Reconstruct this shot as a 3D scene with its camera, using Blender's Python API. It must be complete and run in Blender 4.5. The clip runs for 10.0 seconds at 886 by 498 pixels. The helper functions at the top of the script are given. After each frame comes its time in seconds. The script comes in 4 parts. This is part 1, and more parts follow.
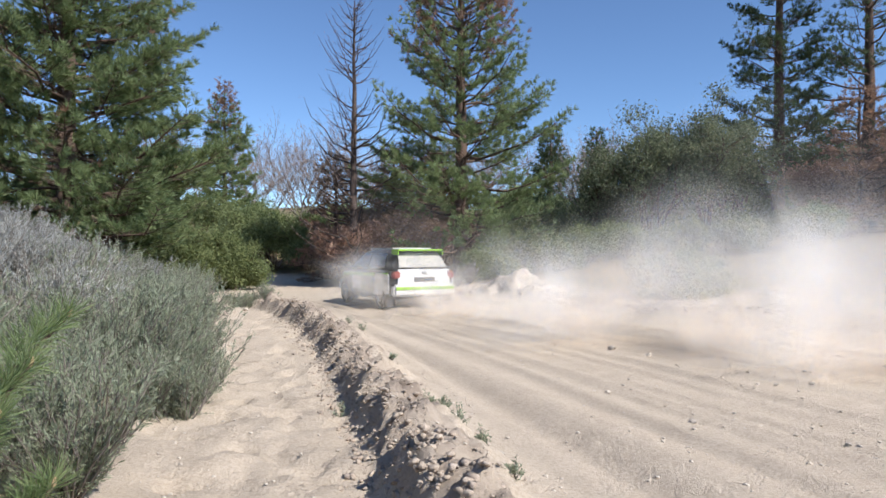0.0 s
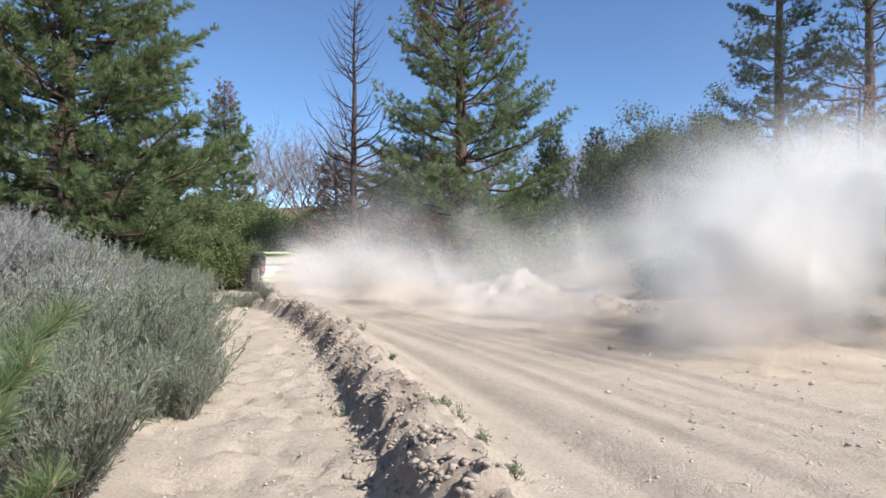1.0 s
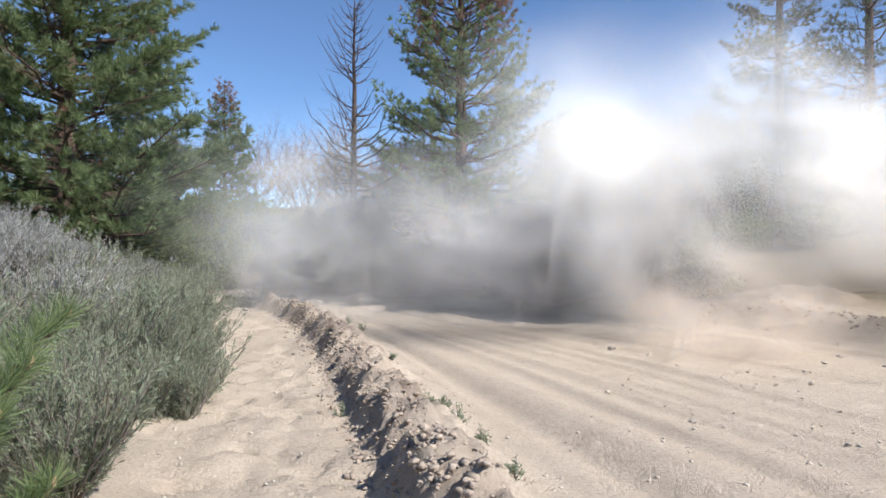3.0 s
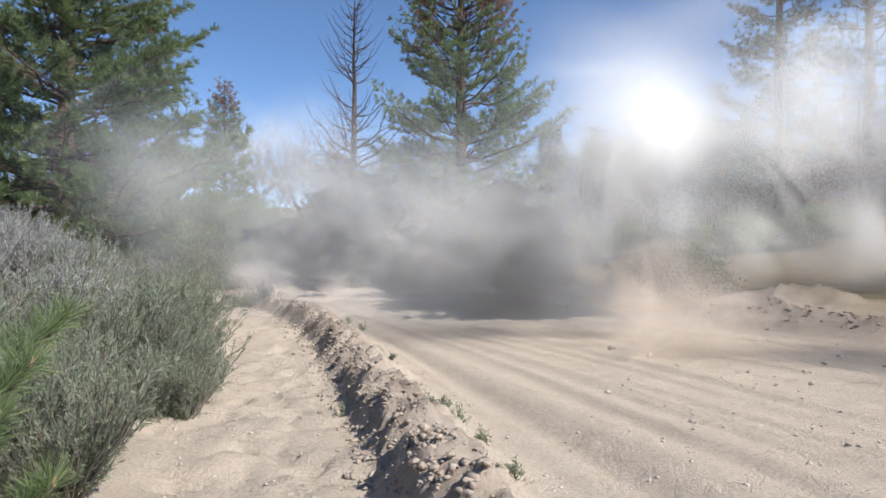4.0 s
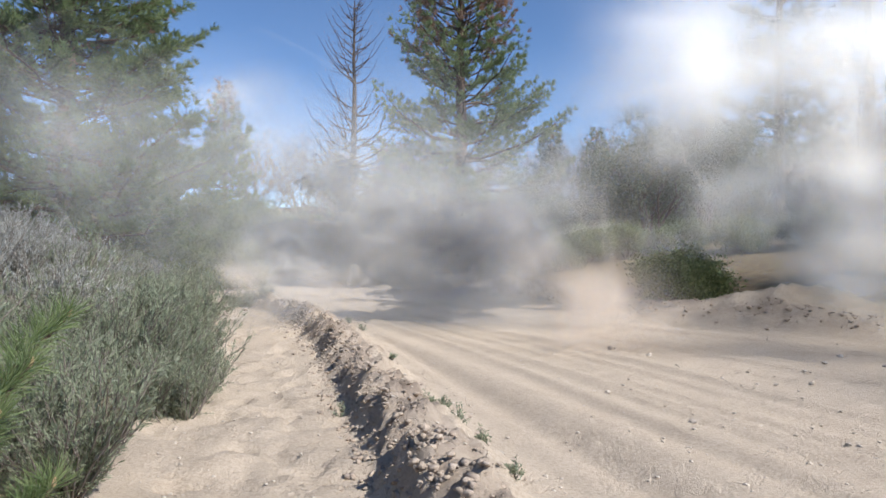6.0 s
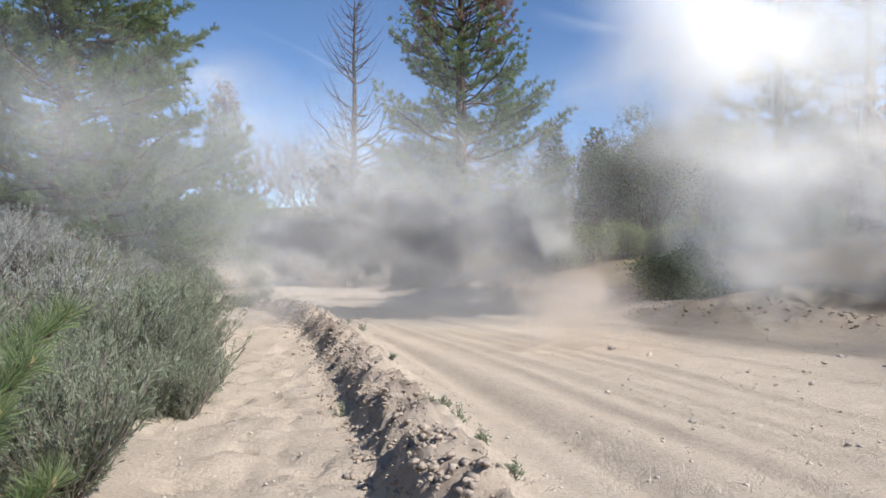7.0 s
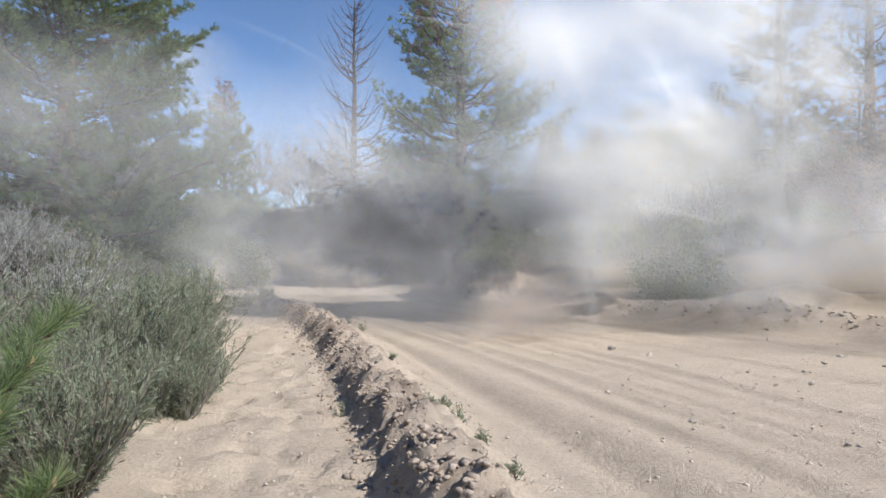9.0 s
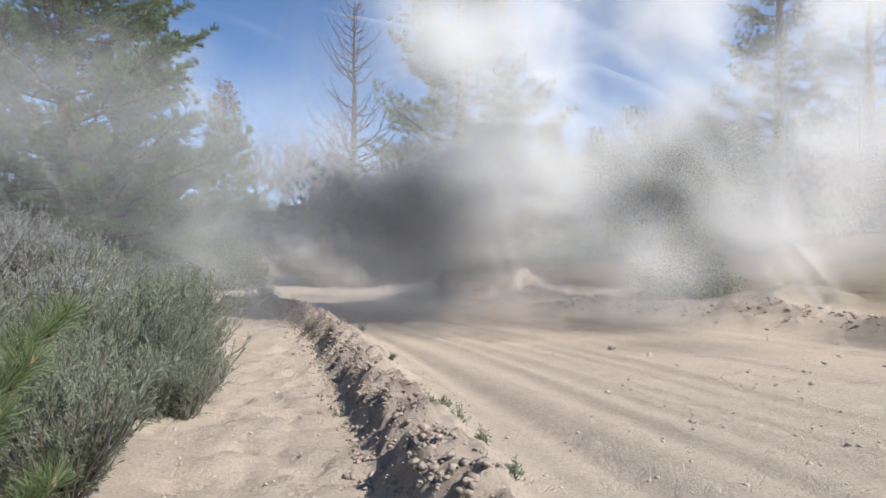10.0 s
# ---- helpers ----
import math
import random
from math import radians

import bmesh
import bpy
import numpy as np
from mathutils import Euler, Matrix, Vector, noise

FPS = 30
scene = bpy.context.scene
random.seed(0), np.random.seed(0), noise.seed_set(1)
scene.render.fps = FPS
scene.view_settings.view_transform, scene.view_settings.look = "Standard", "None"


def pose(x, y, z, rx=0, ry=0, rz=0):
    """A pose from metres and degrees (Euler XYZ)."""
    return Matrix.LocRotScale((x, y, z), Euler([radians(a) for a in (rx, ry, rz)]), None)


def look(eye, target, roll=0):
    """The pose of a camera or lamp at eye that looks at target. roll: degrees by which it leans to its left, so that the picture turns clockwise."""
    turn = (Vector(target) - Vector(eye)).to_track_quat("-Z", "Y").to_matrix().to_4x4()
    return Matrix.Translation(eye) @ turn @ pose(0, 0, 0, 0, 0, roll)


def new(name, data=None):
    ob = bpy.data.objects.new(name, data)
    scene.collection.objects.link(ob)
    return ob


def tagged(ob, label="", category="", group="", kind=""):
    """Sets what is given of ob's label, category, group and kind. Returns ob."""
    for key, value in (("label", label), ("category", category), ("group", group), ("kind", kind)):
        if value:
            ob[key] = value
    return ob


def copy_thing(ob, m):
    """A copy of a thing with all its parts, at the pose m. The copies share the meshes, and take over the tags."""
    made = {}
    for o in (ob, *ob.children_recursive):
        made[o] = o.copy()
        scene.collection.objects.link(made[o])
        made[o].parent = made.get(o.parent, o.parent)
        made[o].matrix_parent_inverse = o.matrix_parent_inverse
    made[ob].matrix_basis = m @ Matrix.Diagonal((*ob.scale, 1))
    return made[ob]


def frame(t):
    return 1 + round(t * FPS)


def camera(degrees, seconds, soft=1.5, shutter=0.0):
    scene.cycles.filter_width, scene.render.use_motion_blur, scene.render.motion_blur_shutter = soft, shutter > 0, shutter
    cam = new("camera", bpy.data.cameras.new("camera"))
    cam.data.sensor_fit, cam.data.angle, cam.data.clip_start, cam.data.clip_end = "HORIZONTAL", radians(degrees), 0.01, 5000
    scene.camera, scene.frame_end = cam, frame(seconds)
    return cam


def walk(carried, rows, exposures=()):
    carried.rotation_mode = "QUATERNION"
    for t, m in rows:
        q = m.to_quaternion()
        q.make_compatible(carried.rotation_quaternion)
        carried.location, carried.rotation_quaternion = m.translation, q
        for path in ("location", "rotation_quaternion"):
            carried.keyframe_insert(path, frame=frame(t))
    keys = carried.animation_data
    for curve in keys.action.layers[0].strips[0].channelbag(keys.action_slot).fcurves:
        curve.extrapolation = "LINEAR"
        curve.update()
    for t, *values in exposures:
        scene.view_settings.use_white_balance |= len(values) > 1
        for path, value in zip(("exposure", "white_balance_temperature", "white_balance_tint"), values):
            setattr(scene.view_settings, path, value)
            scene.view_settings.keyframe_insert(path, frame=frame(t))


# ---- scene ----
cam = camera(68, 10.0, soft=1.6)
EYE = (0.0, 0.0, 1.5)
walk(cam, [(0.0, look(EYE, (0, 10, 1.5))), (10.0, look(EYE, (0, 10, 1.5)))],
     exposures=[(0.0, 0.50), (2.5, 0.52), (4.0, 0.36), (7.5, 0.34), (10.0, 0.2)])

# ---- light ----
SUN_FROM = Vector((0.64, -0.46, 0.74)).normalized()
world = bpy.data.worlds.new("sky")
scene.world = world
world.use_nodes = True
wn = world.node_tree.nodes
sky = wn.new("ShaderNodeTexSky")
sky.sky_type = "NISHITA"
sky.sun_disc = False
sky.sun_elevation = math.asin(SUN_FROM.z)
sky.sun_rotation = math.atan2(SUN_FROM.x, SUN_FROM.y)
sky.altitude = 2200
sky.air_density = 1.0
sky.dust_density = 0.05
sky.ozone_density = 6.0
wn["Background"].inputs["Strength"].default_value = 0.12
world.node_tree.links.new(sky.outputs[0], wn["Background"].inputs["Color"])
sun = new("sun", bpy.data.lights.new("sun", "SUN"))
sun.data.energy = 5.0
sun.data.angle = radians(0.53)
sun.data.color = (1.0, 0.98, 0.965)
sun.matrix_world = look(SUN_FROM * 50, (0, 0, 0))
scene.cycles.transparent_max_bounces = 72
scene.cycles.diffuse_bounces = 5

# ---- materials ----


def node_material(name):
    m = bpy.data.materials.new(name)
    m.use_nodes = True
    nt = m.node_tree
    nt.nodes.clear()
    out = nt.nodes.new("ShaderNodeOutputMaterial")
    return m, nt, out


def add(nt, kind, **values):
    n = nt.nodes.new(kind)
    for k, v in values.items():
        if k in n.inputs:
            n.inputs[k].default_value = v
    return n


def ramp(nt, fac, stops):
    n = nt.nodes.new("ShaderNodeValToRGB")
    while len(n.color_ramp.elements) < len(stops):
        n.color_ramp.elements.new(0.5)
    for e, (p, c) in zip(n.color_ramp.elements, stops):
        e.position, e.color = p, (*c, 1)
    nt.links.new(fac, n.inputs["Fac"])
    return n.outputs["Color"]


def mix(nt, fac, a, b, blend="MIX"):
    n = nt.nodes.new("ShaderNodeMix")
    n.data_type, n.blend_type = "RGBA", blend
    for value, slot in ((fac, n.inputs[0]), (a, n.inputs[6]), (b, n.inputs[7])):
        if isinstance(value, (int, float)):
            slot.default_value = value
        elif isinstance(value, tuple):
            slot.default_value = (*value, 1)
        else:
            nt.links.new(value, slot)
    return n.outputs[2]


def noise_of(nt, scale, detail=4, rough=0.6, coord="Object", stretch=None):
    co = nt.nodes.new("ShaderNodeTexCoord")
    src = co.outputs[coord]
    if stretch:
        mp = nt.nodes.new("ShaderNodeMapping")
        mp.inputs["Scale"].default_value = stretch
        nt.links.new(src, mp.inputs["Vector"])
        src = mp.outputs[0]
    n = nt.nodes.new("ShaderNodeTexNoise")
    n.inputs["Scale"].default_value = scale
    n.inputs["Detail"].default_value = detail
    n.inputs["Roughness"].default_value = rough
    nt.links.new(src, n.inputs["Vector"])
    return n.outputs["Fac"]


def bump(nt, height, strength, distance):
    b = nt.nodes.new("ShaderNodeBump")
    b.inputs["Strength"].default_value = strength
    b.inputs["Distance"].default_value = distance
    nt.links.new(height, b.inputs["Height"])
    return b.outputs[0]


def leaf_material(name, dark, light, rough=0.6, through_share=0.46, patch=1.2):
    """Needles and leaves: colour varies from leaf to leaf and from bough to bough, and light comes through."""
    m, nt, out = node_material(name)
    geo = nt.nodes.new("ShaderNodeNewGeometry")
    base = mix(nt, geo.outputs["Random Per Island"], dark, light)
    far = noise_of(nt, patch, 3)
    mid = tuple((a + b) / 2 for a, b in zip(dark, light))
    base = mix(nt, ramp(nt, far, [(0.35, (0, 0, 0)), (0.7, (0.4, 0.4, 0.4))]), base, tuple(0.75 * a for a in mid))
    info = nt.nodes.new("ShaderNodeObjectInfo")
    base = mix(nt, ramp(nt, info.outputs["Random"], [(0.0, (0, 0, 0)), (1.0, (0.2, 0.2, 0.2))]), base, tuple(0.55 * a for a in dark))
    p = add(nt, "ShaderNodeBsdfPrincipled", Roughness=rough)
    p.inputs["Specular IOR Level"].default_value = 0.35
    nt.links.new(base, p.inputs["Base Color"])
    tr = nt.nodes.new("ShaderNodeBsdfTranslucent")
    nt.links.new(base, tr.inputs["Color"])
    mx = nt.nodes.new("ShaderNodeMixShader")
    mx.inputs[0].default_value = through_share
    nt.links.new(p.outputs[0], mx.inputs[1])
    nt.links.new(tr.outputs[0], mx.inputs[2])
    nt.links.new(mx.outputs[0], out.inputs["Surface"])
    return m


def rough_material(name, dark, light, scale, rough=0.9, relief=0.02, stretch=None, fine=8, metallic=0.0):
    m, nt, out = node_material(name)
    a = noise_of(nt, scale, 6, 0.65, stretch=stretch)
    b = noise_of(nt, scale * fine, 4, 0.6, stretch=stretch)
    col = ramp(nt, a, [(0.3, dark), (0.7, light)])
    col = mix(nt, 0.35, col, ramp(nt, b, [(0.3, dark), (0.7, light)]))
    p = add(nt, "ShaderNodeBsdfPrincipled", Roughness=rough, Metallic=metallic)
    p.inputs["Specular IOR Level"].default_value = 0.25
    nt.links.new(col, p.inputs["Base Color"])
    if relief:
        nt.links.new(bump(nt, mix(nt, 0.5, a, b), 0.7, relief), p.inputs["Normal"])
    nt.links.new(p.outputs[0], out.inputs["Surface"])
    return m


def dust_material(name, strength, colour, grain=1.2, kept=0.80):
    """Flecks of airborne dust: light scatters to both sides, much of it onward through the fleck, and each fades to its rim.
    kept: the share of the scattered light that is lost to the straight beam."""
    m, nt, out = node_material(name)
    co = nt.nodes.new("ShaderNodeTexCoord")
    mp = nt.nodes.new("ShaderNodeMapping")
    mp.inputs["Location"].default_value = (-1, -1, 0)
    mp.inputs["Scale"].default_value = (2, 2, 0)
    nt.links.new(co.outputs["UV"], mp.inputs["Vector"])
    g = nt.nodes.new("ShaderNodeTexGradient")
    g.gradient_type = "SPHERICAL"
    nt.links.new(mp.outputs[0], g.inputs["Vector"])
    cloud = nt.nodes.new("ShaderNodeMapRange")
    for k, v in (("From Min", 0.35), ("From Max", 0.65), ("To Min", 0.6), ("To Max", 1.0)):
        cloud.inputs[k].default_value = v
    nt.links.new(noise_of(nt, grain, 3, 0.5), cloud.inputs["Value"])

    def times(p, q):
        n = nt.nodes.new("ShaderNodeMath")
        n.operation = "MULTIPLY"
        nt.links.new(p, n.inputs[0])
        if isinstance(q, float):
            n.inputs[1].default_value = q
        else:
            nt.links.new(q, n.inputs[1])
        return n.outputs[0]
    soft_rim = nt.nodes.new("ShaderNodeMapRange")
    soft_rim.interpolation_type = "SMOOTHSTEP"
    nt.links.new(g.outputs["Fac"], soft_rim.inputs["Value"])
    share = times(times(soft_rim.outputs[0], cloud.outputs[0]), strength)
    d = add(nt, "ShaderNodeBsdfDiffuse")
    t = add(nt, "ShaderNodeBsdfTranslucent")
    scatter = mix(nt, share, (0.0, 0.0, 0.0), colour)
    nt.links.new(scatter, d.inputs["Color"])
    nt.links.new(scatter, t.inputs["Color"])
    both = nt.nodes.new("ShaderNodeMixShader")
    nt.links.new(d.outputs[0], both.inputs[1])
    nt.links.new(t.outputs[0], both.inputs[2])
    clear = nt.nodes.new("ShaderNodeBsdfTransparent")
    nt.links.new(mix(nt, times(share, kept), (1.0, 1.0, 1.0), (0.0, 0.0, 0.0)), clear.inputs["Color"])
    total = nt.nodes.new("ShaderNodeAddShader")
    nt.links.new(clear.outputs[0], total.inputs[0])
    nt.links.new(both.outputs[0], total.inputs[1])
    nt.links.new(total.outputs[0], out.inputs["Surface"])
    return m


def ground_material():
    m, nt, out = node_material("sandy_soil")
    big = noise_of(nt, 0.35, 5)
    mid = noise_of(nt, 2.5, 6, 0.65)
    fine = noise_of(nt, 38, 5, 0.7)
    sand = ramp(nt, big, [(0.3, (0.43, 0.345, 0.26)), (0.7, (0.52, 0.43, 0.335))])
    sand = mix(nt, 0.4, sand, ramp(nt, mid, [(0.3, (0.36, 0.285, 0.21)), (0.7, (0.57, 0.48, 0.375))]))
    sand = mix(nt, 0.4, sand, ramp(nt, fine, [(0.3, (0.28, 0.22, 0.16)), (0.6, (0.58, 0.49, 0.39))]))

    def mask(name):
        at = nt.nodes.new("ShaderNodeAttribute")
        at.attribute_name = name
        return at.outputs["Fac"]
    # darker soil tone for the berms, left off the near berm's right slope
    dark_soil = ramp(nt, mid, [(0.3, (0.20, 0.155, 0.12)), (0.75, (0.42, 0.345, 0.275))])
    litter = ramp(nt, mid, [(0.3, (0.09, 0.065, 0.04)), (0.55, (0.20, 0.15, 0.09)), (0.75, (0.13, 0.15, 0.06))])
    col = mix(nt, mask("berm"), sand, dark_soil)
    col = mix(nt, mask("litter"), col, litter)
    p = add(nt, "ShaderNodeBsdfPrincipled", Roughness=0.95)
    p.inputs["Specular IOR Level"].default_value = 0.12
    nt.links.new(col, p.inputs["Base Color"])
    nt.links.new(bump(nt, mix(nt, 0.5, fine, mid), 1.0, 0.045), p.inputs["Normal"])
    nt.links.new(p.outputs[0], out.inputs["Surface"])
    return m


M_GROUND = ground_material()
M_NEEDLE = leaf_material("pine_needles", (0.115, 0.165, 0.065), (0.33, 0.395, 0.185))
M_NEEDLE_DARK = leaf_material("dark_pine_needles", (0.05, 0.075, 0.036), (0.15, 0.19, 0.095))
M_NEEDLE_YOUNG = leaf_material("young_pine_needles", (0.11, 0.165, 0.055), (0.30, 0.365, 0.17), patch=6)
M_NEEDLE_DEAD = leaf_material("dead_pine_needles", (0.20, 0.11, 0.07), (0.48, 0.30, 0.20))
M_SAGE = leaf_material("sage_leaves", (0.30, 0.30, 0.27), (0.58, 0.575, 0.525), patch=2.0)
M_SAGE_GREEN = leaf_material("green_sage_leaves", (0.20, 0.235, 0.15), (0.45, 0.485, 0.34), patch=2.0)
M_LEAF = leaf_material("shrub_leaves", (0.11, 0.145, 0.055), (0.31, 0.35, 0.15))
M_LEAF_DARK = leaf_material("oak_leaves", (0.10, 0.12, 0.065), (0.28, 0.31, 0.18))
M_LEAF_BROWN = leaf_material("withered_leaves", (0.24, 0.14, 0.10), (0.54, 0.36, 0.27))
M_BARK = rough_material("pine_bark", (0.045, 0.03, 0.022), (0.17, 0.115, 0.085), 5, stretch=(1, 1, 0.25), relief=0.04)
M_BARK_BURNT = rough_material("dead_bark", (0.03, 0.022, 0.02), (0.13, 0.095, 0.08), 6, stretch=(1, 1, 0.2), relief=0.03)
M_TWIG = rough_material("grey_twigs", (0.16, 0.13, 0.115), (0.34, 0.29, 0.26), 6, relief=0.0)
M_SAGE_STEM = rough_material("sage_stems", (0.12, 0.10, 0.085), (0.30, 0.26, 0.22), 9, relief=0.0)
M_BUD = rough_material("pine_buds", (0.42, 0.26, 0.14), (0.62, 0.45, 0.28), 30, relief=0.004)
M_CLOD = rough_material("dried_clods", (0.26, 0.20, 0.155), (0.52, 0.43, 0.34), 9, relief=0.02)
M_STONE = rough_material("pale_stone", (0.35, 0.29, 0.23), (0.62, 0.55, 0.46), 12, relief=0.01)
M_DUST = dust_material("dust_thick", 0.27, (0.67, 0.645, 0.605), 1.2, 0.60)
# low dust is browner; part of its shade is put into the darker colour
M_DUST_LOW = dust_material("dust_brown_shaded", 0.30, (0.58, 0.51, 0.435), 1.2, 0.60)
M_DUST_PALE = dust_material("dust_pale", 0.21, (0.76, 0.745, 0.705), 0.7, 0.57)
M_DUST_THIN = dust_material("dust_thin", 0.075, (0.74, 0.725, 0.69), 0.8, 0.58)
M_PAINT_DARK = rough_material("dusty_black_paint", (0.018, 0.02, 0.022), (0.10, 0.09, 0.075), 3, rough=0.35, relief=0.0)
M_PAINT_PALE = rough_material("dusty_silver_paint", (0.52, 0.51, 0.49), (0.74, 0.72, 0.68), 3, rough=0.35, relief=0.0, metallic=0.2)
M_PAINT_GREEN = rough_material("bright_green_vinyl", (0.22, 0.42, 0.03), (0.34, 0.55, 0.07), 3, rough=0.35, relief=0.0)
M_GLASS = rough_material("tinted_glass", (0.012, 0.014, 0.015), (0.03, 0.032, 0.032), 2, rough=0.08, relief=0.0)
M_GLASS_DUSTY = rough_material("dusty_rear_glass", (0.25, 0.24, 0.22), (0.48, 0.44, 0.38), 2.5, rough=0.3, relief=0.0)
M_RUBBER = rough_material("dusty_tyre_rubber", (0.025, 0.023, 0.02), (0.10, 0.085, 0.07), 8, rough=0.9, relief=0.004)
M_RIM = rough_material("grey_alloy", (0.25, 0.24, 0.23), (0.45, 0.43, 0.40), 6, rough=0.4, relief=0.0, metallic=0.7)
M_RED = rough_material("red_lamp_lens", (0.22, 0.05, 0.04), (0.34, 0.12, 0.10), 5, rough=0.2, relief=0.0)
M_PLASTIC = rough_material("black_plastic", (0.02, 0.02, 0.02), (0.06, 0.055, 0.05), 6, rough=0.6, relief=0.0)

# ---- mesh helpers ----
RNG = np.random.default_rng(7)


def mesh_from(name, verts, faces, material, smooth=False):
    me = bpy.data.meshes.new(name)
    verts = np.asarray(verts, dtype=np.float32).reshape(-1, 3)
    faces = np.asarray(faces, dtype=np.int32)
    k = faces.shape[1]
    me.vertices.add(len(verts))
    me.vertices.foreach_set("co", verts.ravel())
    me.loops.add(faces.size)
    me.loops.foreach_set("vertex_index", faces.ravel())
    me.polygons.add(len(faces))
    me.polygons.foreach_set("loop_start", np.arange(0, faces.size, k, dtype=np.int32))
    if smooth:
        me.polygons.foreach_set("use_smooth", np.ones(len(faces), dtype=bool))
    me.materials.append(material)
    me.update(calc_edges=True)
    me.validate()
    return me


def part_mesh(name, me, parent, label=""):
    ob = new(name, me)
    ob.parent = parent
    return tagged(ob, label) if label else ob


def part(name, bm, material, parent, label="", smooth=False):
    me = bpy.data.meshes.new(name)
    bmesh.ops.recalc_face_normals(bm, faces=bm.faces[:])
    for f in bm.faces:
        f.smooth = smooth
    bm.to_mesh(me)
    bm.free()
    me.materials.append(material)
    return part_mesh(name, me, parent, label)


def unit(v):
    return v / np.maximum(np.linalg.norm(v, axis=-1, keepdims=True), 1e-9)


def needles(centres, ways, length, width, count, spread, rng):
    """Slim three-cornered needles that fan out round each tuft's way."""
    n = len(centres)
    c = np.repeat(centres, count, axis=0)
    w = np.repeat(unit(ways), count, axis=0)
    d = unit(w + spread * unit(rng.normal(size=(n * count, 3))))
    ln = np.repeat(np.broadcast_to(length, (n,)), count) * rng.uniform(0.65, 1.1, n * count)
    side = unit(np.cross(d, rng.normal(size=(n * count, 3)))) * (width / 2)
    root = c - d * ln[:, None] * 0.05
    mid = c + d * ln[:, None] * 0.5
    v = np.stack([root, mid + side, c + d * ln[:, None], mid - side], axis=1)
    f = np.arange(n * count * 4).reshape(-1, 4)
    return v.reshape(-1, 3), f


def leaves(centres, ways, length, width, rng, droop=0.0):
    n = len(centres)
    d = unit(ways + np.array([0, 0, -droop]))
    ln = length * rng.uniform(0.6, 1.2, n)[:, None]
    side = unit(np.cross(d, rng.normal(size=(n, 3)))) * (width / 2) * rng.uniform(0.7, 1.2, n)[:, None]
    v = np.stack([centres, centres + d * ln * 0.45 + side, centres + d * ln, centres + d * ln * 0.45 - side], axis=1)
    return v.reshape(-1, 3), np.arange(n * 4).reshape(-1, 4)


def tubes(paths, sides=5):
    """Tapered limbs: each path is points and radii."""
    vs, fs, at = [], [], 0
    ang = np.linspace(0, 2 * np.pi, sides, endpoint=False)
    for pts, rad in paths:
        pts, rad = np.asarray(pts, float), np.asarray(rad, float)
        t = unit(np.gradient(pts, axis=0))
        ref = np.where(np.abs(t[:, 2:3]) > 0.9, np.array([[1.0, 0, 0]]), np.array([[0, 0, 1.0]]))
        a = unit(np.cross(t, ref))
        b = np.cross(t, a)
        ring = pts[:, None] + rad[:, None, None] * (a[:, None] * np.cos(ang)[None, :, None] + b[:, None] * np.sin(ang)[None, :, None])
        vs.append(ring.reshape(-1, 3))
        n = len(pts)
        i = np.arange(n - 1)[:, None] * sides
        j = np.arange(sides)[None]
        q = np.stack([i + j, i + (j + 1) % sides, i + sides + (j + 1) % sides, i + sides + j], axis=-1).reshape(-1, 4)
        fs.append(q + at)
        at += n * sides
    return np.concatenate(vs), np.concatenate(fs)


def joined(pieces):
    vs, fs, at = [], [], 0
    for v, f in pieces:
        vs.append(v)
        fs.append(f + at)
        at += len(v)
    return np.concatenate(vs), np.concatenate(fs)

# ---- ground ----
LEFT_Y = [-60, 0, 3.3, 4.6, 5.9, 7.7, 10.6, 13, 15.9, 21, 26, 30, 36, 41, 45, 60]
LEFT_X = [3.0, 1.0, 0.13, -0.17, -0.48, -0.95, -1.77, -2.6, -4.0, -6.6, -9.4, -12.0, -18, -26, -38, -90]
RIGHT_Y = [-60, 0, 4, 6.25, 8.8, 10.6, 12.5, 15.3, 19.6, 25, 30, 36, 42, 46, 50, 60]
RIGHT_X = [40, 19, 12.8, 10.3, 8.5, 7.2, 5.6, 3.5, 1.6, -1.2, -4.4, -9, -15, -22, -38, -80]


def smooth01(a, b, x):
    t = np.clip((x - a) / (b - a), 0, 1)
    return t * t * (3 - 2 * t)


def hashed(ix, iy, seed):
    h = np.sin(ix * 127.1 + iy * 311.7 + seed * 74.7) * 43758.5453
    return h - np.floor(h)


def value_noise(x, y, seed=0):
    ix, iy = np.floor(x), np.floor(y)
    fx, fy = x - ix, y - iy
    fx, fy = fx * fx * (3 - 2 * fx), fy * fy * (3 - 2 * fy)
    a, b = hashed(ix, iy, seed), hashed(ix + 1, iy, seed)
    c, d = hashed(ix, iy + 1, seed), hashed(ix + 1, iy + 1, seed)
    return (a + (b - a) * fx) * (1 - fy) + (c + (d - c) * fx) * fy - 0.5


def fractal(x, y, seed=0, octaves=4):
    v, amp = 0, 1.0
    for k in range(octaves):
        v = v + amp * value_noise(x * 2 ** k, y * 2 ** k, seed + k)
        amp *= 0.5
    return v


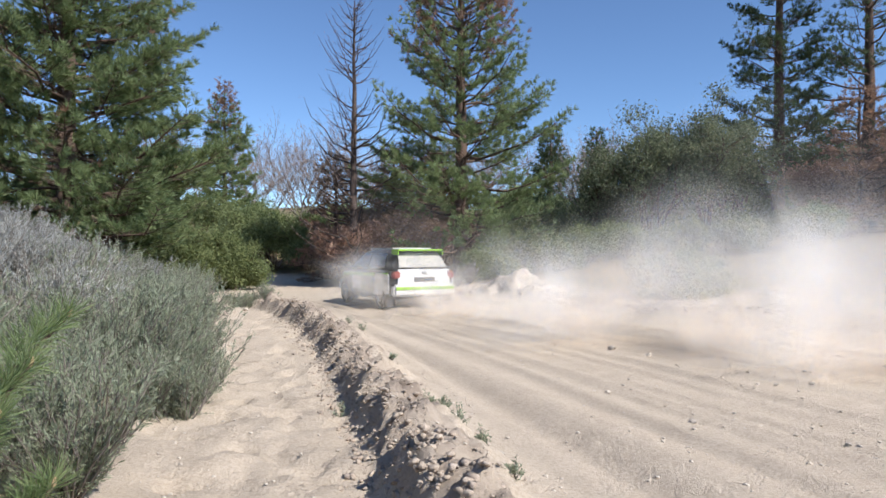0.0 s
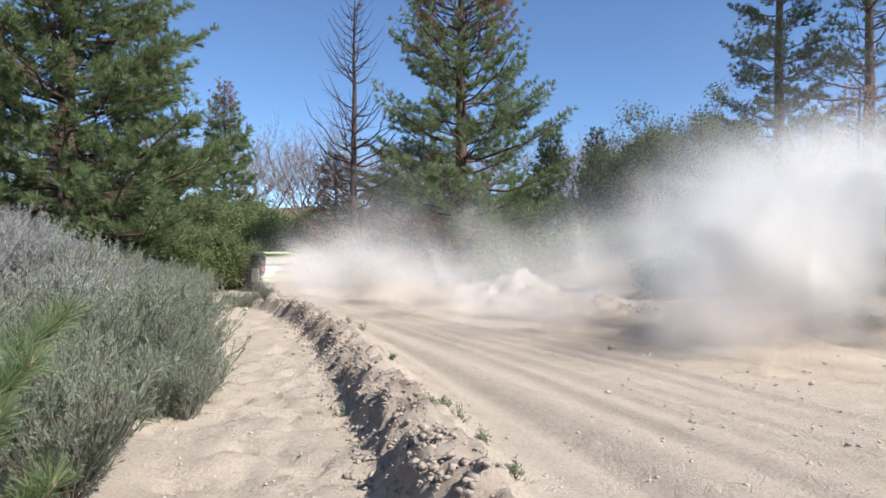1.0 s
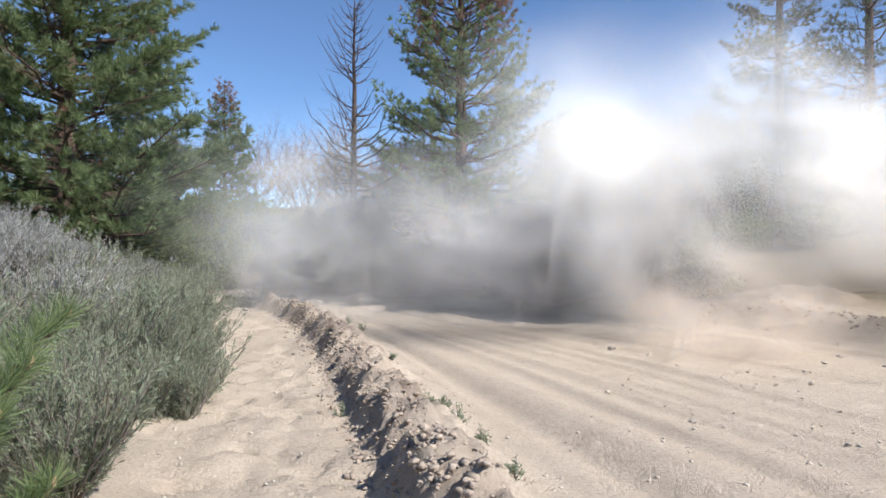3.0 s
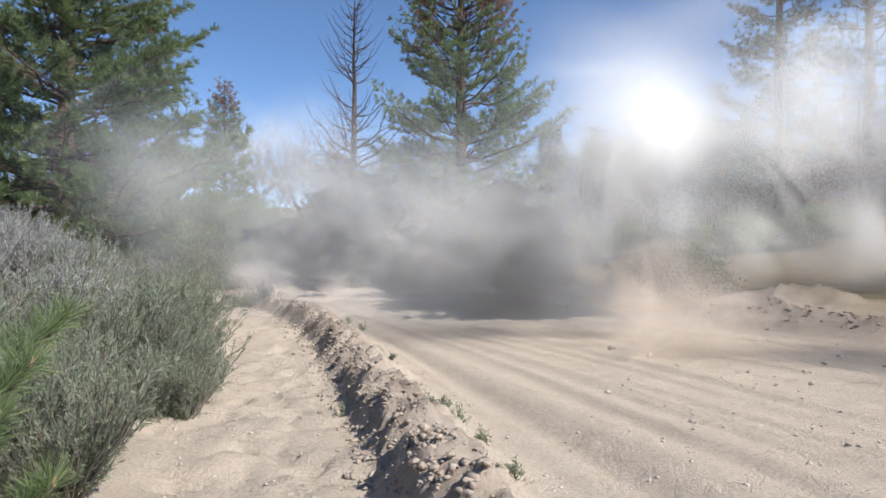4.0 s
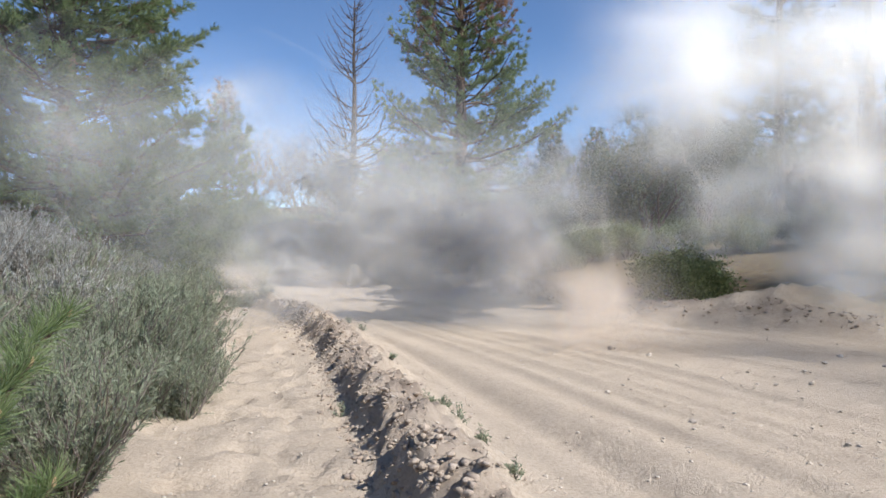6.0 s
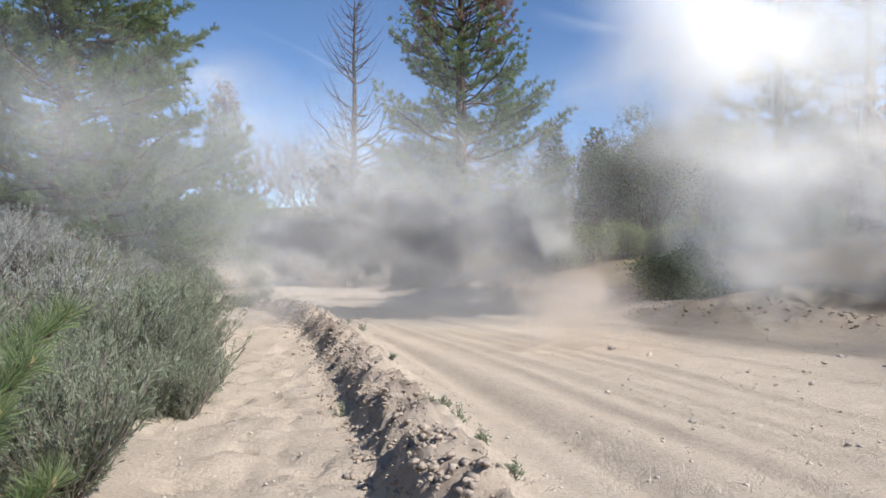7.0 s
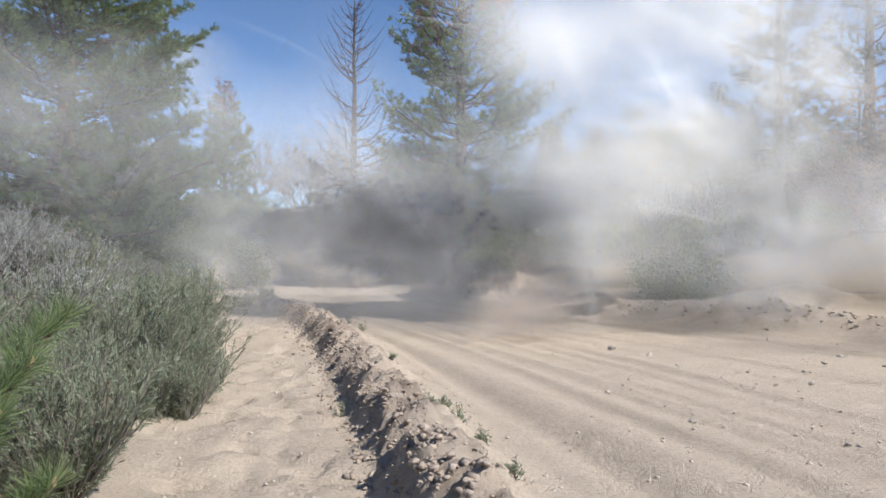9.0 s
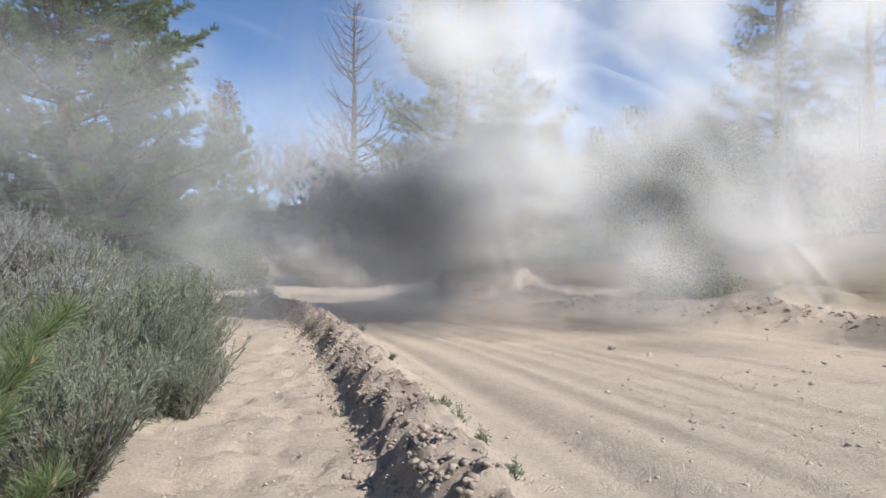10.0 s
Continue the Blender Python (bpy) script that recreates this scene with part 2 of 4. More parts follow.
def ground_at(x, y):
    """Height of the ground and the shares of churned soil and of litter."""
    x, y = np.asarray(x, float), np.asarray(y, float)
    lx = np.interp(y, LEFT_Y, LEFT_X)
    rx = np.interp(y, RIGHT_Y, RIGHT_X)
    wide = rx - lx
    u = (x - lx) / wide
    slope = np.where(y < 20, 0.9, 0.75)
    dl = (x - lx) * slope
    dr = (x - rx) * 0.8
    # the lie of the land
    z = -0.25 * smooth01(17, 27, y) - 0.2 * smooth01(27, 45, y)
    z = z + 0.03 * fractal(x * 0.25, y * 0.25, 3)
    far = np.maximum(0, np.hypot(x, y - 5) - 45)
    z = z + 0.07 * np.minimum(far, 220)
    z = z + 2.4 * smooth01(0.6, 22, dr) + 0.35 * smooth01(0.3, 2.5, dr)
    # bank on the left with the sage
    edge = np.interp(y, [-40, 2, 3.9, 4.9, 6.0, 9.7, 17.6, 22, 26, 40], [-2.4, -1.55, -1.65, -2.25, -2.05, -3.4, -6.6, -9, -11.5, -24])
    bank = edge - x
    z = z + 1.25 * smooth01(0.0, 4.5, bank) * (1 - 0.6 * smooth01(14, 24, y))
    # berm of thrown-up soil
    fade = smooth01(-1, 1, y) * (1 - smooth01(16.0, 19, y))
    lump = 1 + 0.45 * fractal(x * 1.6, y * 1.6, 9) + 0.5 * fractal(x * 5, y * 5, 12)
    crest = np.where(dl < 0, np.exp(-np.abs(dl / 0.25) ** 3.4), np.exp(-(dl / 0.42) ** 2))
    berm = crest * fade
    z = z + 0.30 * berm * lump + 0.17 * berm * fractal(x * 9, y * 9, 31, 4)
    # broken berm on the far side
    crest2 = np.exp(-((dr - 0.5) / 0.7) ** 2) * smooth01(5, 8, y) * (1 - smooth01(24, 28, y))
    pile = np.exp(-(((x - 2.3) / 1.0) ** 2 + ((y - 20.0) / 1.1) ** 2))
    heap = np.exp(-(((x - 7.1) / 1.4) ** 2 + ((y - 13.6) / 1.1) ** 2))
    z = z + crest2 * (0.28 + 0.3 * fractal(x * 1.2, y * 1.2, 17)) + 0.5 * pile * (1 + fractal(x * 3, y * 3, 4)) + 0.42 * heap * (1 + fractal(x * 2, y * 2, 5))
    # ruts and loose ridges that follow the road
    on = smooth01(0.2, 0.9, dl) * (1 - smooth01(-0.8, 0.1, dr))
    s = u * 10.0
    drift = 0.35 * value_noise(s * 0.7, y * 0.22, 21)
    ridges = 0.050 * value_noise((s + drift) * 2.1, y * 0.10, 22) + 0.05 * value_noise((s + drift) * 5.3, y * 0.2, 23) + 0.026 * value_noise((s + drift) * 13, y * 0.35, 24)
    z = z + on * 1.25 * ridges
    for centre, depth in ((1.05, 0.03), (2.35, 0.035), (3.7, 0.025), (5.2, 0.03)):
        q = (s + drift * 0.3 - centre) / 0.16
        z = z - on * depth * np.exp(-q ** 2)
        z = z + on * depth * 0.6 * (np.exp(-(q - 1.9) ** 2) + np.exp(-(q + 1.9) ** 2))
    # tyre tread along one track
    q = (s - 1.25) / 0.13
    z = z + on * 0.008 * np.exp(-q ** 4) * np.sign(np.sin(y * 42 + 3 * np.abs(q))) * (y < 12)
    # footprints and soft sand on the path
    path = (1 - smooth01(-0.2, 0.1, dl)) * (1 - smooth01(0.0, 0.6, bank)) * (y < 30)
    z = z + path * (0.075 * fractal(x * 3.2, y * 2.6, 41, 4) + 0.19 * np.minimum(0, fractal(x * 4.5, y * 4, 44, 2) + 0.1))
    soft = 0.02 * fractal(x * 14, y * 14, 51, 3)
    z = z + soft * (y < 25) * (1 - 0.5 * on)
    churn = np.clip(1.3 * berm * (0.6 + fractal(x * 3, y * 3, 61)) * (dl < 0.25) + 0.5 * crest2 * (0.8 + fractal(x * 2, y * 2, 62)), 0, 1)
    litter = np.clip(smooth01(0.3, 1.6, bank) + smooth01(1.0, 3.2, dr + 0.8 * fractal(x * 0.6, y * 0.6, 71)) + smooth01(46, 52, y), 0, 1)
    return z, churn, litter


def build_ground():
    a = np.linspace(-1, 1, 560)
    xs = 0.5 + 5.2 * np.sinh(a * 7.2) / np.sinh(7.2) * 80 + a * 9.5
    b = np.linspace(0, 1, 720)
    ys = -8 + 26 * b + (np.exp(b * 8.0) - 1) / (np.exp(8.0) - 1) * 480 - 70 * np.clip(0.02 - b, 0, 1) * 50
    X, Y = np.meshgrid(xs, ys)
    z, churn, litter = ground_at(X, Y)
    nx, ny = len(xs), len(ys)
    i = np.arange(ny - 1)[:, None] * nx + np.arange(nx - 1)[None]
    f = np.stack([i, i + 1, i + nx + 1, i + nx], axis=-1).reshape(-1, 4)
    me = mesh_from("ground", np.stack([X, Y, z], axis=-1), f, M_GROUND, smooth=True)
    for name, values in (("berm", churn), ("litter", litter)):
        at = me.attributes.new(name, "FLOAT", "POINT")
        at.data.foreach_set("value", values.ravel().astype(np.float32))
    return tagged(new("ground", me), "pale sandy dirt road and trail with rutted loose soil", "ground", kind="structure")


def gz(x, y):
    return float(ground_at(x, y)[0])


build_ground()

# ---- trees ----


def pine(name, x, y, height, reach, first, label, seed, needle=M_NEEDLE, tufts=9, count=16, length=0.26, width=0.016,
         dead_above=9.0, thin=0.0, trunk=0.22, gap=0.42, lean=(0, 0), bark=M_BARK, sides=0.55, tail=0.35, dead_share=0.0):
    """A pine: tapered trunk, whorls of boughs that turn up at their ends, tufts of needles on the twigs."""
    rng = np.random.default_rng(seed)
    root = new(name)
    root.location = (x, y, gz(x, y) - 0.08)
    hs = np.linspace(0, height, 14)
    wob = np.cumsum(rng.normal(0, 0.02, (14, 2)), axis=0)
    axis = np.stack([lean[0] * hs + wob[:, 0], lean[1] * hs + wob[:, 1], hs], axis=1)
    rad = trunk * (1 - hs / height) ** 0.8 + 0.015
    rad[0] *= 1.35
    part_mesh("trunk", mesh_from("trunk", *tubes([(axis, rad)], 9), bark, True), root)
    boughs, twigs, green_c, green_d, dead_c, dead_d = [], [], [], [], [], []
    z = first
    while z < height * 0.985:
        p = z / height
        full = reach * ((1 - p) ** 0.75 + 0.06) * (0.75 + 0.25 * min(1, (z - first) / (0.15 * height) + 0.5))
        turn = rng.uniform(0, 6.28)
        n = rng.integers(4, 7)
        for k in range(n):
            if rng.random() < thin:
                continue
            ln = full * rng.uniform(0.6, 1.12)
            a = turn + 6.283 * k / n + rng.uniform(-0.35, 0.35)
            rise = (-0.16 + 0.75 * p) + rng.uniform(-0.15, 0.15)
            out = np.array([math.cos(a), math.sin(a), 0])
            base = np.array([np.interp(z, hs, axis[:, 0]), np.interp(z, hs, axis[:, 1]), z + rng.uniform(-0.15, 0.15)])
            t = np.linspace(0, 1, 6)[:, None]
            pts = base + out * ln * t + np.array([0, 0, 1.0]) * (rise * ln * t + tail * ln * t ** 2.5)
            pts[1:-1] += rng.normal(0, 0.025 * ln, (4, 3))
            boughs.append((pts, np.linspace(0.012 + 0.014 * ln, 0.006, 6)))
            side = np.cross(out, [0, 0, 1.0])
            m = max(2, int(tufts * ln / reach * 1.3 + 1))
            for s in np.linspace(0.32, 1.0, m):
                at = np.array([np.interp(s, t[:, 0], pts[:, c]) for c in range(3)])
                for sg in ((-1, 1) if s < 0.97 else (0,)):
                    tl = ln * sides * (1.05 - s) * rng.uniform(0.5, 1.1) + 0.12
                    way = unit(out * 0.75 + side * sg * rng.uniform(0.6, 1.1) + np.array([0, 0, rng.uniform(0.1, 0.6)]))
                    end = at + way * tl
                    if tl > 0.25:
                        twigs.append((np.array([at, at + way * tl * 0.5 + [0, 0, -0.03 * tl], end]), [0.012, 0.009, 0.005]))
                    isdead = (z > dead_above * (1 + 0.12 * rng.normal())) or rng.random() < dead_share
                    for q in np.arange(1.0, 0.38, -0.24 / max(tl, 0.24)):
                        (dead_c if isdead else green_c).append(at + way * tl * q + rng.normal(0, 0.03, 3))
                        (dead_d if isdead else green_d).append(way + np.array([0, 0, 0.45]) + rng.normal(0, 0.2, 3))
        z += gap * rng.uniform(0.75, 1.25) * (1.15 - 0.5 * p)
    part_mesh("branchwork", mesh_from("branchwork", *joined([tubes(boughs, 5), tubes(twigs, 3)]), bark, True), root)
    if green_c:
        part_mesh("crown", mesh_from("crown", *needles(np.array(green_c), np.array(green_d), length, width, count, 0.75, rng), needle), root)
    if dead_c:
        keep = rng.random(len(dead_c)) < 0.85
        part_mesh("dead_crown", mesh_from("dead_crown", *needles(np.array(dead_c)[keep], np.array(dead_d)[keep] - [0, 0, 0.5], length * 0.9, width, max(6, count - 2), 0.7, rng), M_NEEDLE_DEAD), root, "withered red-brown needles")
    return tagged(root, label, "pine tree")


def grow(base, way, length, radius, level, rng, paths, tips, curl=0.35, split=(3, 5), up=0.15, shrink=0.62):
    n = 5
    pts, d = [np.array(base, float)], unit(np.array(way, float))
    for k in range(n):
        d = unit(d + rng.normal(0, curl * 0.35, 3) + np.array([0, 0, up * 0.4]))
        pts.append(pts[-1] + d * length / n)
    pts = np.array(pts)
    paths.append((pts, np.linspace(radius, radius * 0.45, n + 1)))
    if level == 0:
        for q in (2, 3, 4, 5):
            tips.append((pts[q], d))
        return
    for k in range(rng.integers(split[0], split[1] + 1)):
        s = rng.uniform(0.35, 1.0)
        i = min(int(s * n), n - 1)
        at = pts[i] + (pts[i + 1] - pts[i]) * (s * n - i)
        w = unit(d + 0.95 * unit(rng.normal(size=3)) + np.array([0, 0, up]))
        grow(at, w, length * shrink * rng.uniform(0.75, 1.2), radius * 0.5, level - 1, rng, paths, tips, curl, split, up, shrink)


def broadleaf(name, x, y, height, label, seed, leaf=M_LEAF, stems=4, spread=0.5, level=3, per_tip=14, size=0.07, clump=0.22, category="tree",
              radius=0.09, bark=M_BARK, up=0.15, split=(3, 5), droop=0.1, scale=(1, 1, 1)):
    rng = np.random.default_rng(seed)
    root = new(name)
    root.location = (x, y, gz(x, y) - 0.05)
    root.scale = scale
    paths, tips = [], []
    for k in range(stems):
        a = 6.283 * k / stems + rng.uniform(-0.5, 0.5)
        w = np.array([math.cos(a) * spread, math.sin(a) * spread, 1.0])
        grow((0.12 * math.cos(a) * spread, 0.12 * math.sin(a) * spread, 0), w, height * rng.uniform(0.38, 0.5), radius * rng.uniform(0.7, 1.1), level, rng, paths, tips, up=up, split=split)
    part_mesh("trunk" if category == "tree" else "branchwork", mesh_from("branchwork", *tubes(paths, 4), bark, True), root)
    if leaf and per_tip:
        c = np.repeat(np.array([t[0] for t in tips]), per_tip, axis=0)
        w = np.repeat(np.array([t[1] for t in tips]), per_tip, axis=0)
        c = c + rng.normal(0, clump * 0.55, c.shape)
        part_mesh("crown", mesh_from("crown", *leaves(c, w * 0.6 + rng.normal(0, 0.8, c.shape), size, size * 0.55, rng, droop), leaf), root)
    return tagged(root, label, category)


def build_trees():
    pine("pine_tree", -11.2, 19.5, 19.0, 5.0, 0.5, "large green pine with drooping lower boughs on the sage bank", 11, tufts=15, count=26, length=0.30, width=0.02, trunk=0.30, gap=0.36, dead_above=9.4, tail=0.3, dead_share=0.01)
    pine("pine_tree", 0.85, 31, 18.0, 5.5, 1.4, "tall green pine with a withered brown top beside the road", 12, tufts=11, count=22, length=0.32, width=0.026, trunk=0.36, dead_above=10.6, thin=0.22, gap=0.44)
    pine("pine_tree", 17.0, 33.5, 18.5, 3.7, 2.0, "tall dark pine with an open ragged crown", 13, needle=M_NEEDLE_DARK, tufts=9, count=20, length=0.32, width=0.026, trunk=0.33, thin=0.45, dead_above=99)
    pine("pine_tree", 20.7, 32, 17.5, 4.8, 3.0, "tall dark pine with sparse boughs", 14, needle=M_NEEDLE_DARK, tufts=7, count=18, length=0.32, width=0.026, trunk=0.33, thin=0.35, gap=0.6, dead_above=99)
    pine("dead_pine", -4.05, 30, 13.3, 3.9, 0.9, "bare dead pine with a blackened trunk", 15, tufts=3, count=2, length=0.08, width=0.008, trunk=0.2, thin=0.5, dead_above=-1, bark=M_BARK_BURNT, tail=0.55, gap=0.36)
    pine("pine_tree", -17.3, 52, 12.0, 2.9, 1.0, "slender green pine behind the roadside shrubs", 16, count=14, tufts=7, length=0.42, width=0.05, gap=0.6)
    small = pine("pine_tree", 13.2, 56, 9.0, 2.2, 1.0, "small green pine among the oaks", 17, needle=M_NEEDLE_DARK, count=14, tufts=5, length=0.42, width=0.05, gap=0.6)
    for x, y, r in ((8.6, 52, 40), (24, 58, 100), (31, 60, 200), (-26, 62, 150), (-33, 58, 70), (36, 52, 300)):
        copy_thing(small, pose(x, y, gz(x, y) - 0.1, 0, 0, r))
    brown = pine("dead_pine", -2.6, 33.5, 6.8, 2.6, 0.3, "withered pine with hanging red-brown needles", 18, count=14, tufts=8, length=0.30, width=0.03, trunk=0.14, dead_above=-1, thin=0.2, gap=0.4, tail=0.1)
    for x, y, r in ((-5.6, 34.5, 80), (-0.6, 35.5, 200), (18.2, 28.5, 130), (20.5, 27.5, 20), (-21.5, 46, 300)):
        copy_thing(brown, pose(x, y, gz(x, y) - 0.3, 0, 0, r))


build_trees()


def build_shrubs():
    pale = broadleaf("shrub", -9.9, 26.6, 3.6, "pale green leafy shrub at the bend of the road", 31, level=2, stems=8, spread=0.75, per_tip=70, size=0.10, clump=0.35, category="shrub", radius=0.05, up=0.1)
    for x, y, r, z in ((-11.6, 25.2, 60, 0), (-9.4, 28.6, 170, -0.5), (-12.6, 27.2, 240, 0.2)):
        copy_thing(pale, pose(x, y, gz(x, y) + z, 0, 0, r))
    deep = broadleaf("shrub", -11.0, 43.0, 5.6, "dense dark green bush beyond the bend", 32, leaf=M_LEAF, level=3, stems=8, spread=0.7, per_tip=15, size=0.15, clump=0.4, category="shrub", radius=0.05, up=0.08)
    for x, y, r, z in ((-8.3, 41.5, 50, -0.3), (-13.6, 46.5, 130, 0), (-6.2, 44, 220, -0.2), (-2.5, 43, 300, -0.8), (3.6, 40, 20, -1.6), (6.8, 42, 100, -1.2), (-18.5, 50, 200, -0.4), (11.5, 33.5, 60, -2.4), (15.2, 34.0, 140, -2.2), (19.0, 35, 240, -1.8), (9.2, 35.5, 310, -2.0)):
        copy_thing(deep, pose(x, y, gz(x, y) + z, 0, 0, r))
    brown = broadleaf("shrub", -1.6, 31.2, 4.0, "withered shrub with red-brown leaves", 34, leaf=M_LEAF_BROWN, level=2, stems=8, spread=0.7, per_tip=46, size=0.13, clump=0.4, category="shrub", radius=0.05)
    for x, y, r, z in ((-4.6, 31.5, 100, -0.2), (-0.2, 33.0, 200, 0.1), (-3.2, 35.5, 290, 0.6), (17.6, 30.2, 60, 0.1), (20.0, 29.2, 160, 0.2), (22.4, 31, 260, 0)):
        copy_thing(brown, pose(x, y, gz(x, y) + z, 0, 0, r))
    low = broadleaf("shrub", 3.2, 28.2, 2.0, "low green shrub at the foot of the pine", 35, level=2, stems=8, spread=0.9, per_tip=44, size=0.09, clump=0.28, category="shrub", radius=0.03)
    for x, y, r, z in ((4.9, 27.8, 70, 0), (2.0, 27.2, 150, -0.3), (6.4, 29, 260, 0.1), (5.9, 15.8, 100, -0.5), (8.4, 30, 200, 0), (10.5, 29.5, 10, -0.2), (12.5, 27, 90, -0.2), (14.5, 26, 290, 0)):
        copy_thing(low, pose(x, y, gz(x, y) + z, 0, 0, r))
    oak = broadleaf("oak_tree", 9.8, 31, 7.0, "dark evergreen oak with a rounded many-stemmed crown", 33, leaf=M_LEAF_DARK, level=3, stems=6, spread=0.45, per_tip=12, size=0.14, clump=0.36, radius=0.09, up=0.12)
    for x, y, r, z in ((12.6, 31.4, 140, 0.6), (8.5, 33.5, 250, -0.8), (11.6, 34.5, 30, 0.4), (14.6, 33.0, 200, 0.2), (19.5, 42, 80, -0.4), (24.0, 40, 200, 0.2), (27.5, 37, 310, 0)):
        copy_thing(oak, pose(x, y, gz(x, y) + z - 0.3, 0, 0, r))
    bare = broadleaf("bare_tree", 7.7, 36, 8.4, "leafless young tree with fine grey branches", 36, leaf=M_LEAF, level=3, stems=1, spread=0.1, per_tip=1, size=0.08, radius=0.10, bark=M_TWIG, up=0.3, split=(4, 6))
    wood = broadleaf("bare_tree", -16, 74, 16.5, "leafless grey tree on the far slope", 37, leaf=M_LEAF_BROWN, level=3, stems=5, spread=0.45, per_tip=1, size=0.14, radius=0.14, bark=M_TWIG, up=0.18, split=(4, 5))
    rng = np.random.default_rng(3)
    for x in np.arange(-62, 62, 4.6):
        x, y = x + rng.uniform(-1.5, 1.5), 72 + rng.uniform(-6, 14)
        copy_thing(wood, pose(x, y, gz(x, y) - rng.uniform(0, 2.5), 0, 0, rng.uniform(0, 360)))
    for x in np.arange(-66, 70, 4.2):
        x, y = x + rng.uniform(-1.5, 1.5), 60 + rng.uniform(-4, 8)
        if x < -28 or x > -4:
            copy_thing(deep, pose(x, y, gz(x, y) - rng.uniform(0, 1.5), 0, 0, rng.uniform(0, 360)))
    for x in np.arange(16, 60, 5):
        x, y = x + rng.uniform(-1.5, 1.5), 47 + rng.uniform(-4, 4)
        copy_thing(deep, pose(x, y, gz(x, y) - rng.uniform(0, 1.5), 0, 0, rng.uniform(0, 360)))


build_shrubs()

# ---- sage bank ----


def sage(name, seed, label, leaf, height=0.95, reach=0.75, stems=64):
    rng = np.random.default_rng(seed)
    root = new(name)
    paths, c, w = [], [], []
    for k in range(stems):
        a, lean = rng.uniform(0, 6.283), rng.uniform(0, 1) ** 0.7
        ln = height * rng.uniform(0.65, 1.1) * (1 - 0.25 * lean)
        way = np.array([math.cos(a) * lean * reach / height * 1.1, math.sin(a) * lean * reach / height * 1.1, 1.0])
        t = np.linspace(0, 1, 5)[:, None]
        pts = way * ln * t + rng.normal(0, 0.02, (5, 3)) * t + np.array([0, 0, 0.12 * ln]) * (t - t ** 2) * -lean
        paths.append((pts, np.linspace(0.008, 0.003, 5)))
        for s in rng.uniform(0.12, 1.0, 9):
            at = pts[0] + (pts[-1] - pts[0]) * s
            d = unit(way * 0.9 + rng.normal(0, 0.55, 3) + np.array([0, 0, 0.5]))
            sl = rng.uniform(0.12, 0.24)
            paths.append((np.array([at, at + d * sl]), [0.003, 0.0015]))
            q = rng.uniform(0.1, 1.05, 22)[:, None]
            c.append(at + d * sl * q + rng.normal(0, 0.008, (22, 3)))
            w.append(d * 1.3 + rng.normal(0, 0.5, (22, 3)))
    part_mesh("branchwork", mesh_from("branchwork", *joined([tubes([p for p in paths if len(p[0]) == 5], 4), tubes([p for p in paths if len(p[0]) == 2], 3)]), M_SAGE_STEM), root)
    part_mesh("foliage", mesh_from("foliage", *leaves(np.concatenate(c), np.concatenate(w), 0.042, 0.0075, rng), leaf), root)
    return tagged(root, label, "sagebrush", "sagebrush on the bank")


def edge_at(y):
    return float(np.interp(y, [-40, 2, 3.9, 4.9, 6.0, 9.7, 17.6, 22, 26, 40], [-2.4, -1.55, -1.65, -2.25, -2.05, -3.4, -6.6, -9, -11.5, -24]))


def build_sage():
    kinds = [sage("sagebrush", 40 + k, l, m, h, r) for k, (l, m, h, r) in enumerate((
        ("silver-grey sagebrush on the sandy bank", M_SAGE, 1.0, 0.8),
        ("grey sagebrush with dry twiggy stems", M_SAGE, 0.85, 0.7),
        ("grey-green sagebrush beside the sandy trail", M_SAGE_GREEN, 0.85, 0.75),
        ("green feathery sagebrush beside the sandy trail", M_SAGE_GREEN, 0.7, 0.65)))]
    spare = list(kinds)
    rng = np.random.default_rng(9)

    def put(k, x, y, z=0.0):
        s = rng.uniform(0.72, 1.22)
        m = pose(x, y, gz(x, y) - 0.03 + z, rng.uniform(-9, 9), rng.uniform(-9, 9), rng.uniform(0, 360)) @ Matrix.Diagonal((s, s, s * rng.uniform(0.85, 1.1), 1))
        if spare[k]:
            spare[k].matrix_basis = m
            spare[k] = None
        else:
            copy_thing(kinds[k], m)
    y = 3.75
    while y < 19:
        e = edge_at(y) - (0.3 if 4.3 < y < 5.4 else 0.0)
        put(int(rng.integers(2, 4)), e - 0.45 + rng.uniform(-0.1, 0.1), y)
        for off in np.arange(1.05, 9.5 if y > 5 else 3.6, 0.72):
            x = e - off + rng.uniform(-0.2, 0.2)
            if x < -0.72 * y - 1.2:
                break
            put(int(rng.integers(1, 4)) if off < 2.0 else int(rng.integers(0, 2)), x, y + rng.uniform(-0.25, 0.25))
        y += 0.68
    for x, y in ((-2.34, 5.85), (-2.48, 6.35), (-2.7, 7.0), (-5.3, 17.4), (-5.75, 17.9), (-4.95, 18.3), (-11.6, 44.0), (-10.6, 43.2), (0.5, 25.2), (1.1, 26), (-0.1, 25.8)):
        put(3 if y < 20 else 0, x, y, -0.25 if 15 < y < 20 else -0.18 if y < 8 else 0.0)


build_sage()


